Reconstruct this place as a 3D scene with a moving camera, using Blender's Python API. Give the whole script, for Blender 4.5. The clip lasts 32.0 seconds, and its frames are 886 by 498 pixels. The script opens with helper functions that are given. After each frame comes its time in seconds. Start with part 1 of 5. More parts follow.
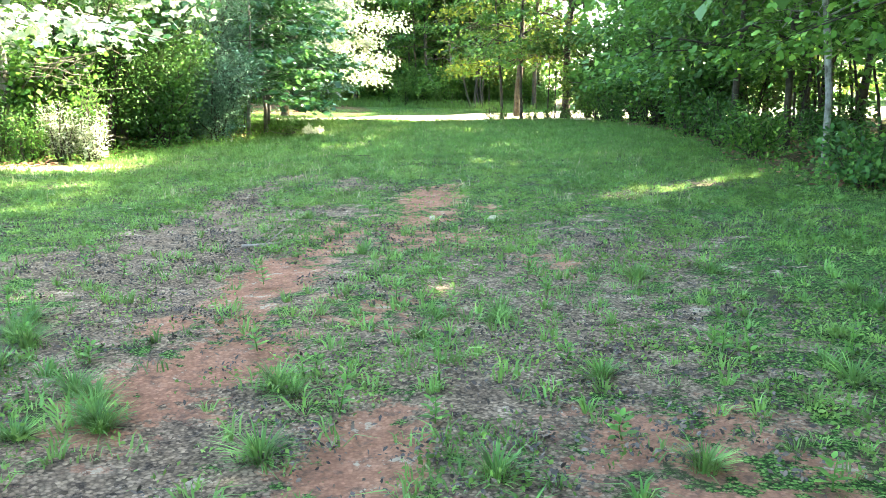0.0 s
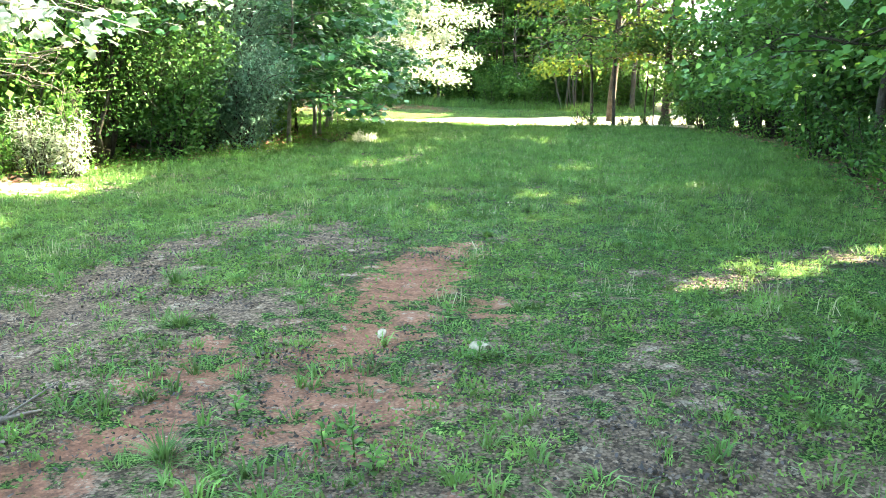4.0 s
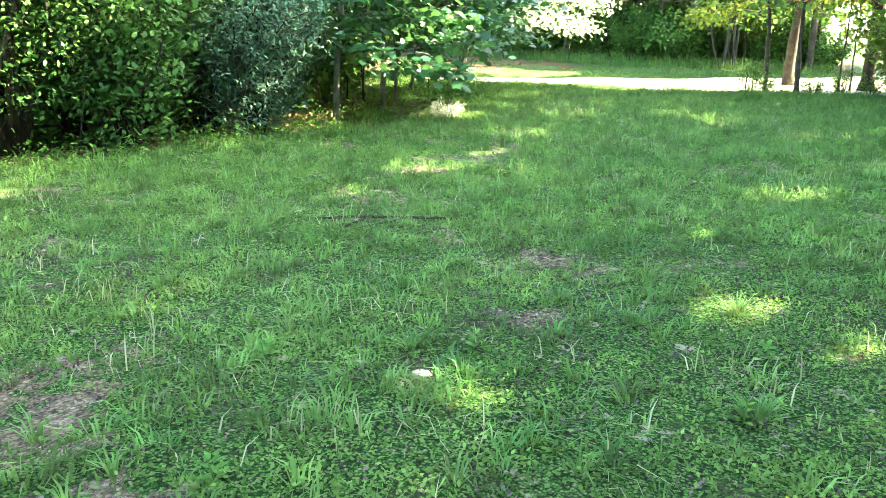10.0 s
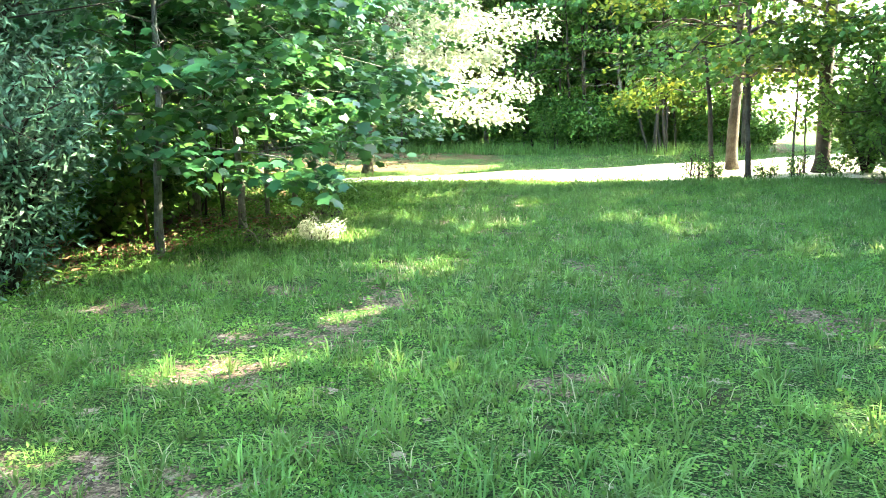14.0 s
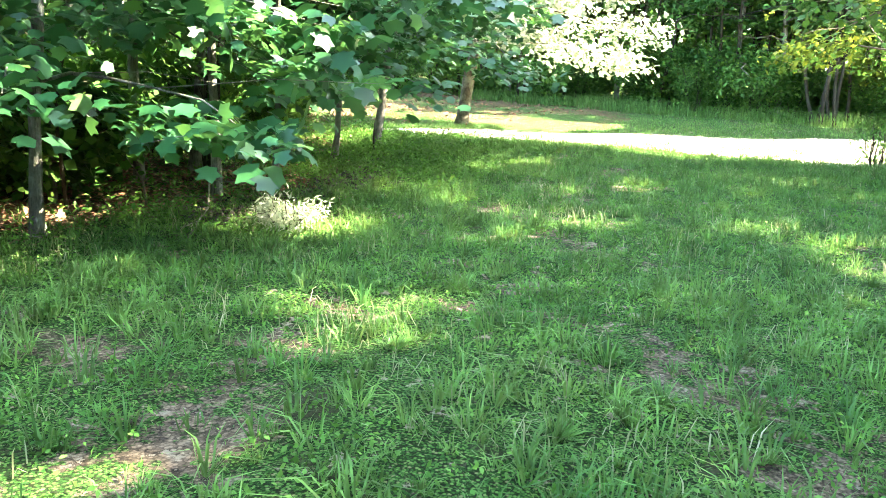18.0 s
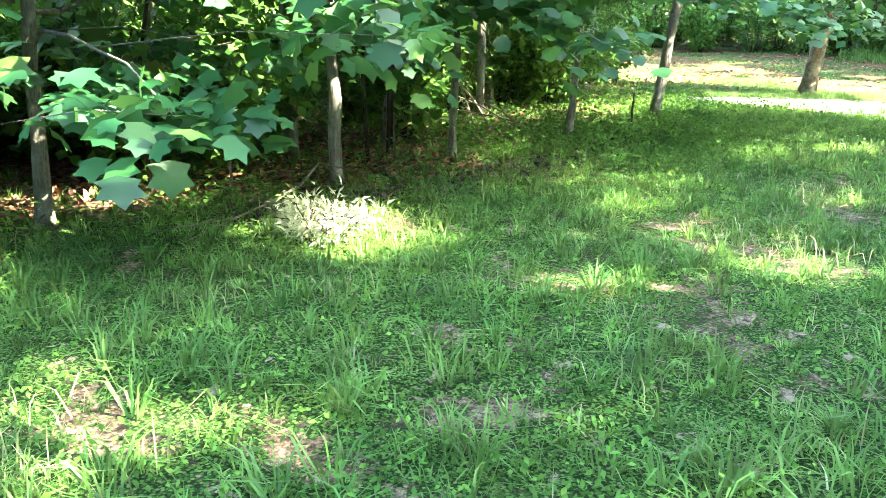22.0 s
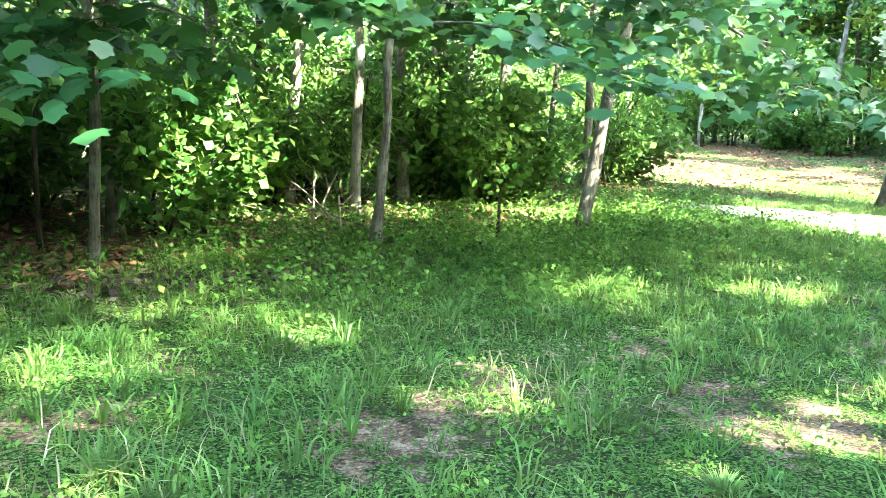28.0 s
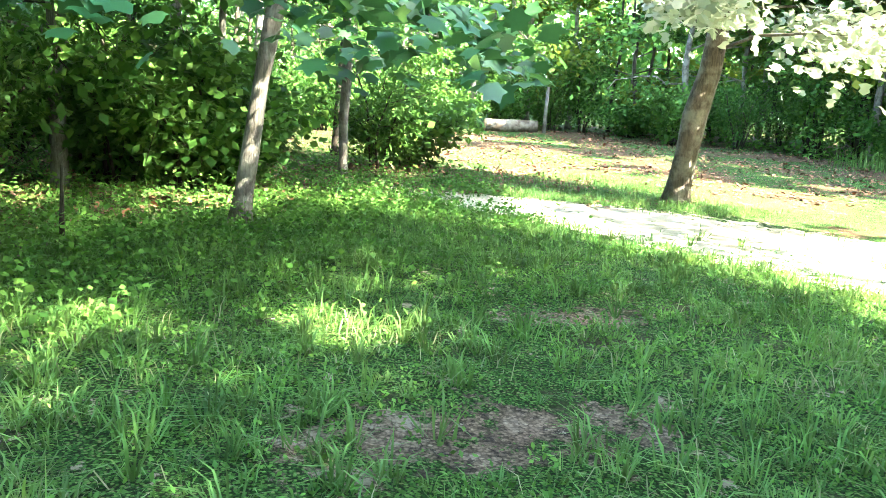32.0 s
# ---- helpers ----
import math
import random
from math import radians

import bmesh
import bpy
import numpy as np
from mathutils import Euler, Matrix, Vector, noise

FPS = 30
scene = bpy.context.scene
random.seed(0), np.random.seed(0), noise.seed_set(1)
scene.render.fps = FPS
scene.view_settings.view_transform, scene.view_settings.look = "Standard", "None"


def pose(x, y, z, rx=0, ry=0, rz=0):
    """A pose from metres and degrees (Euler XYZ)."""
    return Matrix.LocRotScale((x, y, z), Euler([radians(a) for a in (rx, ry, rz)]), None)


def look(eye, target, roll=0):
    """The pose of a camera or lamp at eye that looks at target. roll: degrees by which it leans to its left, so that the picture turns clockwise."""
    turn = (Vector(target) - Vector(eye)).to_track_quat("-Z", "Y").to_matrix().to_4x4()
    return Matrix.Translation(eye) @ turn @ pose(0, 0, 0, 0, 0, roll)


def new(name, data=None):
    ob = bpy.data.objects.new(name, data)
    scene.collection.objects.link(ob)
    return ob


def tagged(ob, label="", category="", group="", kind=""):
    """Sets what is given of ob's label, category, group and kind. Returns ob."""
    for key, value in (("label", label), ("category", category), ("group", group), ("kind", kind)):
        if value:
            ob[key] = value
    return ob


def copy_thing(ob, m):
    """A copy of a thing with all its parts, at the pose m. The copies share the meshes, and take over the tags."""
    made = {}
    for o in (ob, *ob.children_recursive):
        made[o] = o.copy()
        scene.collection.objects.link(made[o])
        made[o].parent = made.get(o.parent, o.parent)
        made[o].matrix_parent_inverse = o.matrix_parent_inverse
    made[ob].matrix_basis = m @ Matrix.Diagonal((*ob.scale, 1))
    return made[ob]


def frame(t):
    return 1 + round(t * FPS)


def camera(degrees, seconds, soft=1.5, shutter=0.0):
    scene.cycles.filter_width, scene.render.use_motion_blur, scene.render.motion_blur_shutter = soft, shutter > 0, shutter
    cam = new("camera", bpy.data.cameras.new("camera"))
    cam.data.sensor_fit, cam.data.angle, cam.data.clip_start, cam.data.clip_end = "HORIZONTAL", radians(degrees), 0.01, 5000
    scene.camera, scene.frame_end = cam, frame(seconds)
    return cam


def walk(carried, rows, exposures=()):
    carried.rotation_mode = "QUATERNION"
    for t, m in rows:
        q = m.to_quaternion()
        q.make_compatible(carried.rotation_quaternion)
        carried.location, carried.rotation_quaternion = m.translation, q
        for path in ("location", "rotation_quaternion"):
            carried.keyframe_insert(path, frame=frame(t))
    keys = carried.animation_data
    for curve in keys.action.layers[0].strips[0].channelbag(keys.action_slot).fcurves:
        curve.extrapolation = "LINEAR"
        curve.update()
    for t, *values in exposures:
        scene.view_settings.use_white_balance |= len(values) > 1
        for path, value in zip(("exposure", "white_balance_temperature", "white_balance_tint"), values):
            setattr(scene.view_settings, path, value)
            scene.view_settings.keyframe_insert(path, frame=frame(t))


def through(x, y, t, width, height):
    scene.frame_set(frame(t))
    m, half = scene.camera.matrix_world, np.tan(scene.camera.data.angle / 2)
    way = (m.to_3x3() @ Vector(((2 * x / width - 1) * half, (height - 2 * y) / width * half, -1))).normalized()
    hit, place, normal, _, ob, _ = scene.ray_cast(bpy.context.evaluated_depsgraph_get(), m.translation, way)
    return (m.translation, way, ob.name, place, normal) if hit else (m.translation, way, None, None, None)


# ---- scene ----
# ---- camera and walk ----
cam = camera(57.0, 32.0, soft=0.7)
PATH = [
    (0, (1.718, 6.073, 1.236), (1.401, 8.011, 0.858), -0.7),
    (0.5, (1.7, 6.571, 1.243), (1.283, 8.497, 0.904), -0.0),
    (1, (1.741, 7.075, 1.248), (1.332, 9.01, 0.955), 1.2),
    (1.5, (1.791, 7.541, 1.285), (1.366, 9.46, 0.916), 0.3),
    (2, (1.795, 8.005, 1.311), (1.341, 9.923, 0.969), -1.4),
    (2.5, (1.906, 8.45, 1.377), (1.43, 10.365, 1.053), -1.2),
    (4.5, (1.959, 10.149, 1.463), (1.349, 12.011, 1.06), 1.1),
    (5, (1.879, 10.642, 1.513), (1.155, 12.474, 1.166), 0.7),
    (5.5, (1.664, 11.216, 1.501), (0.943, 13.059, 1.217), 0.7),
    (6, (1.451, 11.719, 1.496), (0.746, 13.572, 1.231), 1.2),
    (6.5, (1.119, 12.18, 1.447), (0.224, 13.944, 1.151), 1.7),
    (7, (0.915, 12.788, 1.436), (0.133, 14.593, 1.073), 0.4),
    (7.5, (0.749, 13.28, 1.46), (-0.043, 15.085, 1.123), 0.2),
    (8, (0.601, 13.851, 1.436), (-0.046, 15.718, 1.129), 0.4),
    (8.5, (0.557, 14.377, 1.483), (-0.13, 16.229, 1.171), 0.4),
    (9, (0.482, 15.002, 1.445), (-0.242, 16.821, 1.038), 1.1),
    (9.5, (0.506, 15.577, 1.427), (-0.171, 17.409, 0.993), 1.3),
    (10, (0.398, 16.044, 1.399), (-0.429, 17.796, 0.902), 0.5),
    (10.5, (0.242, 16.602, 1.385), (-0.644, 18.35, 0.985), 2.5),
    (11, (0.069, 17.018, 1.413), (-0.94, 18.696, 1.003), 1.4),
    (11.5, (-0.193, 17.636, 1.38), (-1.127, 19.357, 0.974), 1.8),
    (12, (-0.342, 18.076, 1.4), (-1.238, 19.823, 1.02), -0.2),
    (12.5, (-0.515, 18.593, 1.398), (-1.386, 20.351, 1.011), 0.0),
    (13, (-0.552, 19.1, 1.442), (-1.255, 20.949, 1.15), 0.5),
    (13.5, (-0.684, 19.594, 1.391), (-1.396, 21.433, 1.061), 1.7),
    (14, (-0.675, 20.123, 1.385), (-1.37, 21.977, 1.104), -1.9),
    (14.5, (-0.946, 21.0, 1.332), (-1.946, 22.728, 1.213), -3.0),
    (16.5, (-1.187, 22.819, 1.422), (-2.184, 24.536, 1.185), 1.3),
    (17, (-1.201, 23.178, 1.442), (-2.243, 24.854, 1.118), 1.3),
    (17.5, (-1.248, 23.706, 1.396), (-2.199, 25.448, 1.149), -1.4),
    (18, (-1.231, 24.175, 1.371), (-2.206, 25.873, 0.963), 1.9),
    (18.5, (-1.303, 24.626, 1.374), (-2.464, 26.236, 1.127), 2.1),
    (19, (-1.231, 25.056, 1.39), (-2.406, 26.648, 1.099), 0.2),
    (19.5, (-1.236, 25.453, 1.374), (-2.58, 26.907, 1.092), -1.1),
    (20, (-1.299, 25.924, 1.298), (-2.675, 27.331, 0.943), -1.2),
    (20.5, (-1.262, 26.304, 1.354), (-2.681, 27.685, 1.072), 0.1),
    (21, (-1.294, 26.738, 1.326), (-2.843, 27.957, 0.984), 0.1),
    (21.5, (-1.192, 27.157, 1.347), (-2.811, 28.247, 0.908), 0.9),
    (22, (-1.213, 27.584, 1.324), (-2.842, 28.627, 0.815), 0.6),
    (22.5, (-1.21, 28.046, 1.333), (-2.807, 29.184, 0.938), 2.5),
    (23, (-1.254, 28.394, 1.331), (-2.997, 29.298, 0.953), 2.0),
    (23.5, (-1.35, 28.799, 1.355), (-3.183, 29.509, 0.985), 3.9),
    (24, (-1.343, 29.244, 1.375), (-3.196, 29.89, 0.989), 3.6),
    (24.5, (-1.421, 29.737, 1.297), (-3.233, 30.48, 0.89), 3.5),
    (25, (-1.491, 30.242, 1.265), (-3.121, 31.308, 0.811), 1.9),
    (25.5, (-1.503, 30.587, 1.283), (-3.136, 31.645, 0.819), 1.8),
    (26, (-1.582, 30.984, 1.28), (-3.24, 31.999, 0.808), 2.3),
    (26.5, (-1.582, 31.415, 1.274), (-3.273, 32.404, 0.873), 2.4),
    (28.5, (-2.093, 33.169, 1.129), (-3.985, 33.751, 0.843), 2.5),
    (29, (-2.147, 33.343, 1.213), (-4.016, 34.004, 0.943), 2.1),
    (30, (-2.641, 34.364, 1.133), (-4.427, 35.195, 0.787), 2.8),
    (30.5, (-2.748, 34.758, 1.118), (-4.532, 35.581, 0.741), 3.8),
    (31, (-2.837, 35.225, 1.123), (-4.633, 36.053, 0.825), 3.5),
    (31.5, (-2.906, 35.645, 1.109), (-4.704, 36.466, 0.8), 3.9),
    (32, (-3.023, 36.067, 1.115), (-4.816, 36.895, 0.798), 4.1),
]
walk(cam, [(t, look(eye, target, roll)) for t, eye, target, roll in PATH], [(0.0, 4.47, 7200, 2), (5.0, 4.32, 7200, 2), (7.0, 4.12, 7200, 2), (8.3, 4.22, 7200, 1), (10.0, 4.62, 7100, 1), (13.0, 4.57, 7000, 0), (20.0, 4.62, 6800, 2), (21.2, 4.68, 6750, 2), (22.2, 4.9, 6700, 3), (23.2, 4.82, 6700, 3), (24.0, 5.27, 6600, 3), (25.0, 4.97, 6600, 4), (26.0, 4.87, 6500, 4), (28.5, 4.98, 6500, 4), (29.3, 4.95, 6500, 4), (30.0, 4.72, 6450, 3), (31.0, 4.62, 6400, 3), (32.0, 4.55, 6400, 3)])

# ---- world and sun ----
SUN_EL, SUN_AZ = radians(38), Vector((0.84, 0.54, 0)).normalized()
TO_SUN = np.array([SUN_AZ.x * math.cos(SUN_EL), SUN_AZ.y * math.cos(SUN_EL), math.sin(SUN_EL)])
world = bpy.data.worlds.new("world")
scene.world = world
world.use_nodes = True
sky = world.node_tree.nodes.new("ShaderNodeTexSky")
sky.sky_type, sky.sun_disc = "NISHITA", False
sky.sun_elevation, sky.sun_rotation = SUN_EL, math.atan2(SUN_AZ.x, SUN_AZ.y)
sky.dust_density, sky.ozone_density = 1.5, 1.0
background = world.node_tree.nodes["Background"]
background.inputs["Strength"].default_value = 0.15
world.node_tree.links.new(sky.outputs[0], background.inputs["Color"])
sun = new("sun", bpy.data.lights.new("sun", "SUN"))
sun.data.energy, sun.data.angle, sun.data.color = 5.0, radians(0.55), (1.0, 0.9, 0.74)
sun.matrix_world = look((30, 60, 40), Vector((30, 60, 40)) - Vector(TO_SUN))

# ---- materials ----
rng = np.random.default_rng(11)


class Nodes:
    """A node material under construction."""

    def __init__(self, name):
        self.m = bpy.data.materials.new(name)
        self.m.use_nodes = True
        self.t = self.m.node_tree
        self.t.nodes.clear()
        self.out = self.t.nodes.new("ShaderNodeOutputMaterial")

    def add(self, kind, **inputs):
        n = self.t.nodes.new("ShaderNode" + kind)
        for key, value in inputs.items():
            self.put(n, key.replace("_", " "), value)
        return n

    def put(self, n, key, value):
        if isinstance(value, bpy.types.NodeSocket):
            self.t.links.new(value, n.inputs[key])
        else:
            n.inputs[key].default_value = value

    def noise(self, scale, coord, detail=4.0, rough=0.6):
        n = self.add("TexNoise", Scale=scale, Detail=detail, Roughness=rough)
        self.t.links.new(coord, n.inputs["Vector"])
        return n.outputs["Fac"]

    def ramp(self, fac, stops):
        n = self.t.nodes.new("ShaderNodeValToRGB")
        while len(n.color_ramp.elements) < len(stops):
            n.color_ramp.elements.new(0.5)
        for e, (at, c) in zip(n.color_ramp.elements, stops):
            e.position, e.color = at, (*c, 1)
        self.t.links.new(fac, n.inputs[0])
        return n.outputs[0]

    def mix(self, fac, a, b, blend="MIX"):
        n = self.t.nodes.new("ShaderNodeMix")
        n.data_type, n.blend_type = "RGBA", blend
        for socket, value in ((n.inputs[0], fac), (n.inputs[6], a), (n.inputs[7], b)):
            if isinstance(value, bpy.types.NodeSocket):
                self.t.links.new(value, socket)
            else:
                socket.default_value = value if isinstance(value, float) else (*value, 1)
        return n.outputs[2]

    def math(self, op, a, b=0.0):
        n = self.t.nodes.new("ShaderNodeMath")
        n.operation = op
        for socket, value in zip(n.inputs, (a, b)):
            if isinstance(value, bpy.types.NodeSocket):
                self.t.links.new(value, socket)
            else:
                socket.default_value = value
        return n.outputs[0]

    def bump(self, height, strength, distance):
        n = self.add("Bump", Strength=strength, Distance=distance, Height=height)
        return n.outputs[0]

    def done(self, shader):
        self.t.links.new(shader, self.out.inputs["Surface"])
        return self.m


def leaf_material(name, dark, mid, light, glow, through=0.25, rough=0.5, gloss=0.14, patchy=0.0):
    """Leaf surface: each leaf a shade of its own, and light passes through it."""
    k = Nodes(name)
    geo, info = k.add("NewGeometry"), k.add("ObjectInfo")
    own = k.math("FRACT", k.math("ADD", geo.outputs["Random Per Island"], info.outputs["Random"]))
    if patchy:
        clump = k.ramp(k.noise(6.5, k.add("TexCoord").outputs["Object"], 3.0, 0.6), [(0.36, (0,) * 3), (0.64, (1,) * 3)])
        own = k.math("ADD", k.math("MULTIPLY", own, 0.5), k.math("MULTIPLY", clump, 0.5))
    shade = k.ramp(own, [(0.0, dark), (0.5, mid), (0.88, light), (0.97, glow)])
    warm = k.mix(k.math("MULTIPLY", info.outputs["Random"], 0.35), shade, k.mix(0.5, shade, glow))
    if patchy:
        field = k.noise(0.9, k.add("TexCoord").outputs["Object"], 5.0, 0.65)
        warm = k.mix(k.math("MULTIPLY", k.ramp(field, [(0.38, (0,) * 3), (0.66, (1,) * 3)]), patchy), warm, k.mix(0.55, warm, glow))
        warm = k.mix(k.math("MULTIPLY", k.ramp(field, [(0.3, (1,) * 3), (0.48, (0,) * 3)]), patchy), warm, dark)
        tuft = k.noise(4.2, k.add("TexCoord").outputs["Object"], 4.0, 0.6)
        warm = k.mix(0.85, warm, k.ramp(tuft, [(0.36, (0.38,) * 3), (0.5, (0.95,) * 3), (0.62, (1.5, 1.45, 1.35))]), "MULTIPLY")
    vein = k.noise(60.0, k.add("TexCoord").outputs["Object"], 2.0)
    col = k.mix(0.25, warm, k.ramp(vein, [(0.3, (0.35, 0.35, 0.35)), (0.7, (0.85, 0.85, 0.85))]), "MULTIPLY")
    p = k.add("BsdfPrincipled", Base_Color=col, Roughness=rough, Specular_IOR_Level=gloss)
    tr = k.add("BsdfTranslucent", Color=k.mix(0.5, warm, glow))
    m = k.t.nodes.new("ShaderNodeMixShader")
    m.inputs[0].default_value = through
    k.t.links.new(p.outputs[0], m.inputs[1])
    k.t.links.new(tr.outputs[0], m.inputs[2])
    return k.done(m.outputs[0])


def bark_material(name, dark, light, blotch):
    k = Nodes(name)
    coord = k.add("TexCoord").outputs["Object"]
    stretch = k.add("Mapping", Vector=coord, Scale=(1.0, 1.0, 0.16))
    fine = k.noise(55.0, stretch.outputs[0], 6.0, 0.7)
    wide = k.noise(4.5, coord, 4.0)
    col = k.ramp(fine, [(0.3, dark), (0.68, light)])
    col = k.mix(k.ramp(wide, [(0.45, (0, 0, 0)), (0.62, (1, 1, 1))]), col, k.mix(0.6, col, blotch))
    p = k.add("BsdfPrincipled", Base_Color=col, Roughness=0.9, Specular_IOR_Level=0.2,
              Normal=k.bump(fine, 0.9, 0.02))
    return k.done(p.outputs[0])


def ground_material():
    """Soil: red clay and grey mud in the wheel tracks, humus and litter under the trees, thatch under the grass."""
    k = Nodes("soil")
    coord = k.add("TexCoord").outputs["Object"]
    big, mid, fine = k.noise(0.55, coord, 5.0), k.noise(4.0, coord, 8.0, 0.72), k.noise(34.0, coord, 9.0, 0.85)
    masks = {}
    for n in ("clay", "mud", "litter", "sunlit_dry"):
        a = k.t.nodes.new("ShaderNodeAttribute")
        a.attribute_name = n
        masks[n] = a.outputs["Fac"]
    thatch = k.ramp(fine, [(0.35, (0.016, 0.014, 0.009)), (0.5, (0.048, 0.04, 0.024)), (0.66, (0.12, 0.095, 0.058))])
    moss = k.ramp(fine, [(0.35, (0.018, 0.04, 0.01)), (0.65, (0.05, 0.1, 0.028))])
    cells = k.add("TexVoronoi", Vector=coord, Scale=80.0, Randomness=1.0)
    leafy = k.ramp(k.add("SeparateColor", Color=cells.outputs["Color"]).outputs[0], [(0.0, (0.014, 0.03, 0.009)), (0.3, (0.03, 0.085, 0.017)), (0.65, (0.07, 0.16, 0.033)), (0.9, (0.13, 0.24, 0.055)), (1.0, (0.2, 0.19, 0.09))])
    leafy = k.mix(k.ramp(cells.outputs["Distance"], [(0.42, (0,) * 3), (0.72, (0.9,) * 3)]), leafy, (0.014, 0.016, 0.008))
    patch = k.noise(2.2, coord, 7.0, 0.72)
    cover = k.ramp(k.math("ADD", patch, k.math("MULTIPLY", k.math("SUBTRACT", big, 0.5), 0.7)), [(0.3, (0.0,) * 3), (0.42, (1.0,) * 3)])
    base = k.mix(cover, k.mix(0.2, thatch, moss), leafy)
    lumps = k.noise(13.0, coord, 6.0, 0.7)
    clay = k.ramp(mid, [(0.3, (0.17, 0.08, 0.048)), (0.55, (0.29, 0.145, 0.09)), (0.75, (0.34, 0.195, 0.135))])
    clay = k.mix(k.ramp(lumps, [(0.52, (0.0,) * 3), (0.64, (0.7,) * 3)]), clay, (0.1, 0.066, 0.05))
    mud = k.ramp(mid, [(0.3, (0.12, 0.085, 0.058)), (0.55, (0.23, 0.168, 0.115)), (0.75, (0.33, 0.265, 0.2))])
    mud = k.mix(k.ramp(lumps, [(0.52, (0.0,) * 3), (0.62, (0.85,) * 3)]), mud, (0.05, 0.04, 0.033))
    litter = k.ramp(fine, [(0.3, (0.035, 0.024, 0.014)), (0.5, (0.085, 0.055, 0.032)), (0.7, (0.15, 0.1, 0.06))])
    crumbs = k.add("TexVoronoi", Vector=coord, Scale=62.0, Randomness=1.0)
    # pale dry soil, lightened further to paint the glare of full sun
    sunlit_dry = k.ramp(fine, [(0.3, (0.36, 0.31, 0.21)), (0.7, (0.6, 0.54, 0.42))])
    edge = k.ramp(k.math("ADD", k.math("MULTIPLY", mid, 0.6), k.math("MULTIPLY", lumps, 0.4)), [(0.38, (0,) * 3), (0.6, (1,) * 3)])

    def over(col, layer, m):
        f = k.ramp(k.math("ADD", m, k.math("MULTIPLY", k.math("SUBTRACT", edge, 0.5), 1.15)), [(0.5, (0,) * 3), (0.66, (1,) * 3)])
        return k.mix(f, col, layer)

    bits = k.add("SeparateColor", Color=crumbs.outputs["Color"])
    grit = k.ramp(bits.outputs[1], [(0.0, (0.22,) * 3), (0.22, (0.55,) * 3), (0.6, (1.0,) * 3), (0.9, (1.25,) * 3), (1.0, (1.7,) * 3)])
    # darker towards crumb edges: shade in the cracks, painted since the bump shows little
    gaps = k.ramp(crumbs.outputs["Distance"], [(0.35, (1.0,) * 3), (0.75, (0.45,) * 3)])
    mud = k.mix(0.85, mud, k.mix(1.0, grit, gaps, "MULTIPLY"), "MULTIPLY")
    clay = k.mix(0.38, clay, k.mix(1.0, grit, gaps, "MULTIPLY"), "MULTIPLY")
    col = over(over(over(over(base, mud, masks["mud"]), clay, masks["clay"]), litter, masks["litter"]), sunlit_dry, masks["sunlit_dry"])
    h = k.math("ADD", k.math("MULTIPLY", mid, 0.6), k.math("MULTIPLY", fine, 0.4))
    p = k.add("BsdfPrincipled", Base_Color=col, Roughness=0.95, Specular_IOR_Level=0.06, Normal=k.bump(h, 1.0, 0.06))
    return k.done(p.outputs[0])


def plain_material(name, stops, scale=20.0, rough=0.8, relief=0.01):
    k = Nodes(name)
    coord = k.add("TexCoord").outputs["Object"]
    f = k.noise(scale, coord, 5.0)
    p = k.add("BsdfPrincipled", Base_Color=k.ramp(f, stops), Roughness=rough, Normal=k.bump(f, 0.6, relief))
    return k.done(p.outputs[0])


def chips_material(name, a, b, c, rough=0.85):
    """Dead leaves and other loose bits, each of its own shade."""
    k = Nodes(name)
    f = k.add("NewGeometry").outputs["Random Per Island"]
    p = k.add("BsdfPrincipled", Base_Color=k.ramp(f, [(0.0, a), (0.6, b), (1.0, c)]), Roughness=rough)
    return k.done(p.outputs[0])


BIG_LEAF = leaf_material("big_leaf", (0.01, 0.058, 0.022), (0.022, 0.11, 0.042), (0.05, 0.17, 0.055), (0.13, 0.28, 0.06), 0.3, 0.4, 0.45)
# near-white greens: the glare of sun on leaves, put into their colour
SUNLIT_LEAF = leaf_material("sunlit_leaf", (0.1, 0.17, 0.06), (0.27, 0.33, 0.19), (0.42, 0.45, 0.33), (0.55, 0.57, 0.46), 0.45, 0.35, 0.6)
OAK_LEAF = leaf_material("forest_leaf", (0.018, 0.062, 0.014), (0.042, 0.125, 0.024), (0.08, 0.19, 0.032), (0.2, 0.34, 0.06))
UNDER_LEAF = leaf_material("understory_leaf", (0.02, 0.075, 0.015), (0.05, 0.145, 0.028), (0.095, 0.22, 0.038), (0.2, 0.34, 0.07), 0.3)
# yellow-green of leaves seen against the sun, put into the base colour
LIME_LEAF = leaf_material("lime_leaf", (0.03, 0.075, 0.012), (0.065, 0.13, 0.017), (0.12, 0.18, 0.024), (0.26, 0.28, 0.04), 0.4)
MAPLE_LEAF = leaf_material("maple_leaf", (0.025, 0.085, 0.016), (0.055, 0.16, 0.03), (0.11, 0.25, 0.04), (0.24, 0.4, 0.07), 0.3)
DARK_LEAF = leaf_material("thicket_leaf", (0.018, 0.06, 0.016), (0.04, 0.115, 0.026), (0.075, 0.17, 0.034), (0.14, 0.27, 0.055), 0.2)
# its patchy tone paints shadows between the leaf clumps
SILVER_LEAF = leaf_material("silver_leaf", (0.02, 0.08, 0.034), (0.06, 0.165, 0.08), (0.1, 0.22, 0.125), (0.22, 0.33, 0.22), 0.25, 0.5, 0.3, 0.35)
WEED_LEAF = leaf_material("weed_leaf", (0.014, 0.055, 0.011), (0.05, 0.17, 0.03), (0.13, 0.29, 0.048), (0.24, 0.38, 0.08), 0.3, 0.55, 0.08, 0.6)
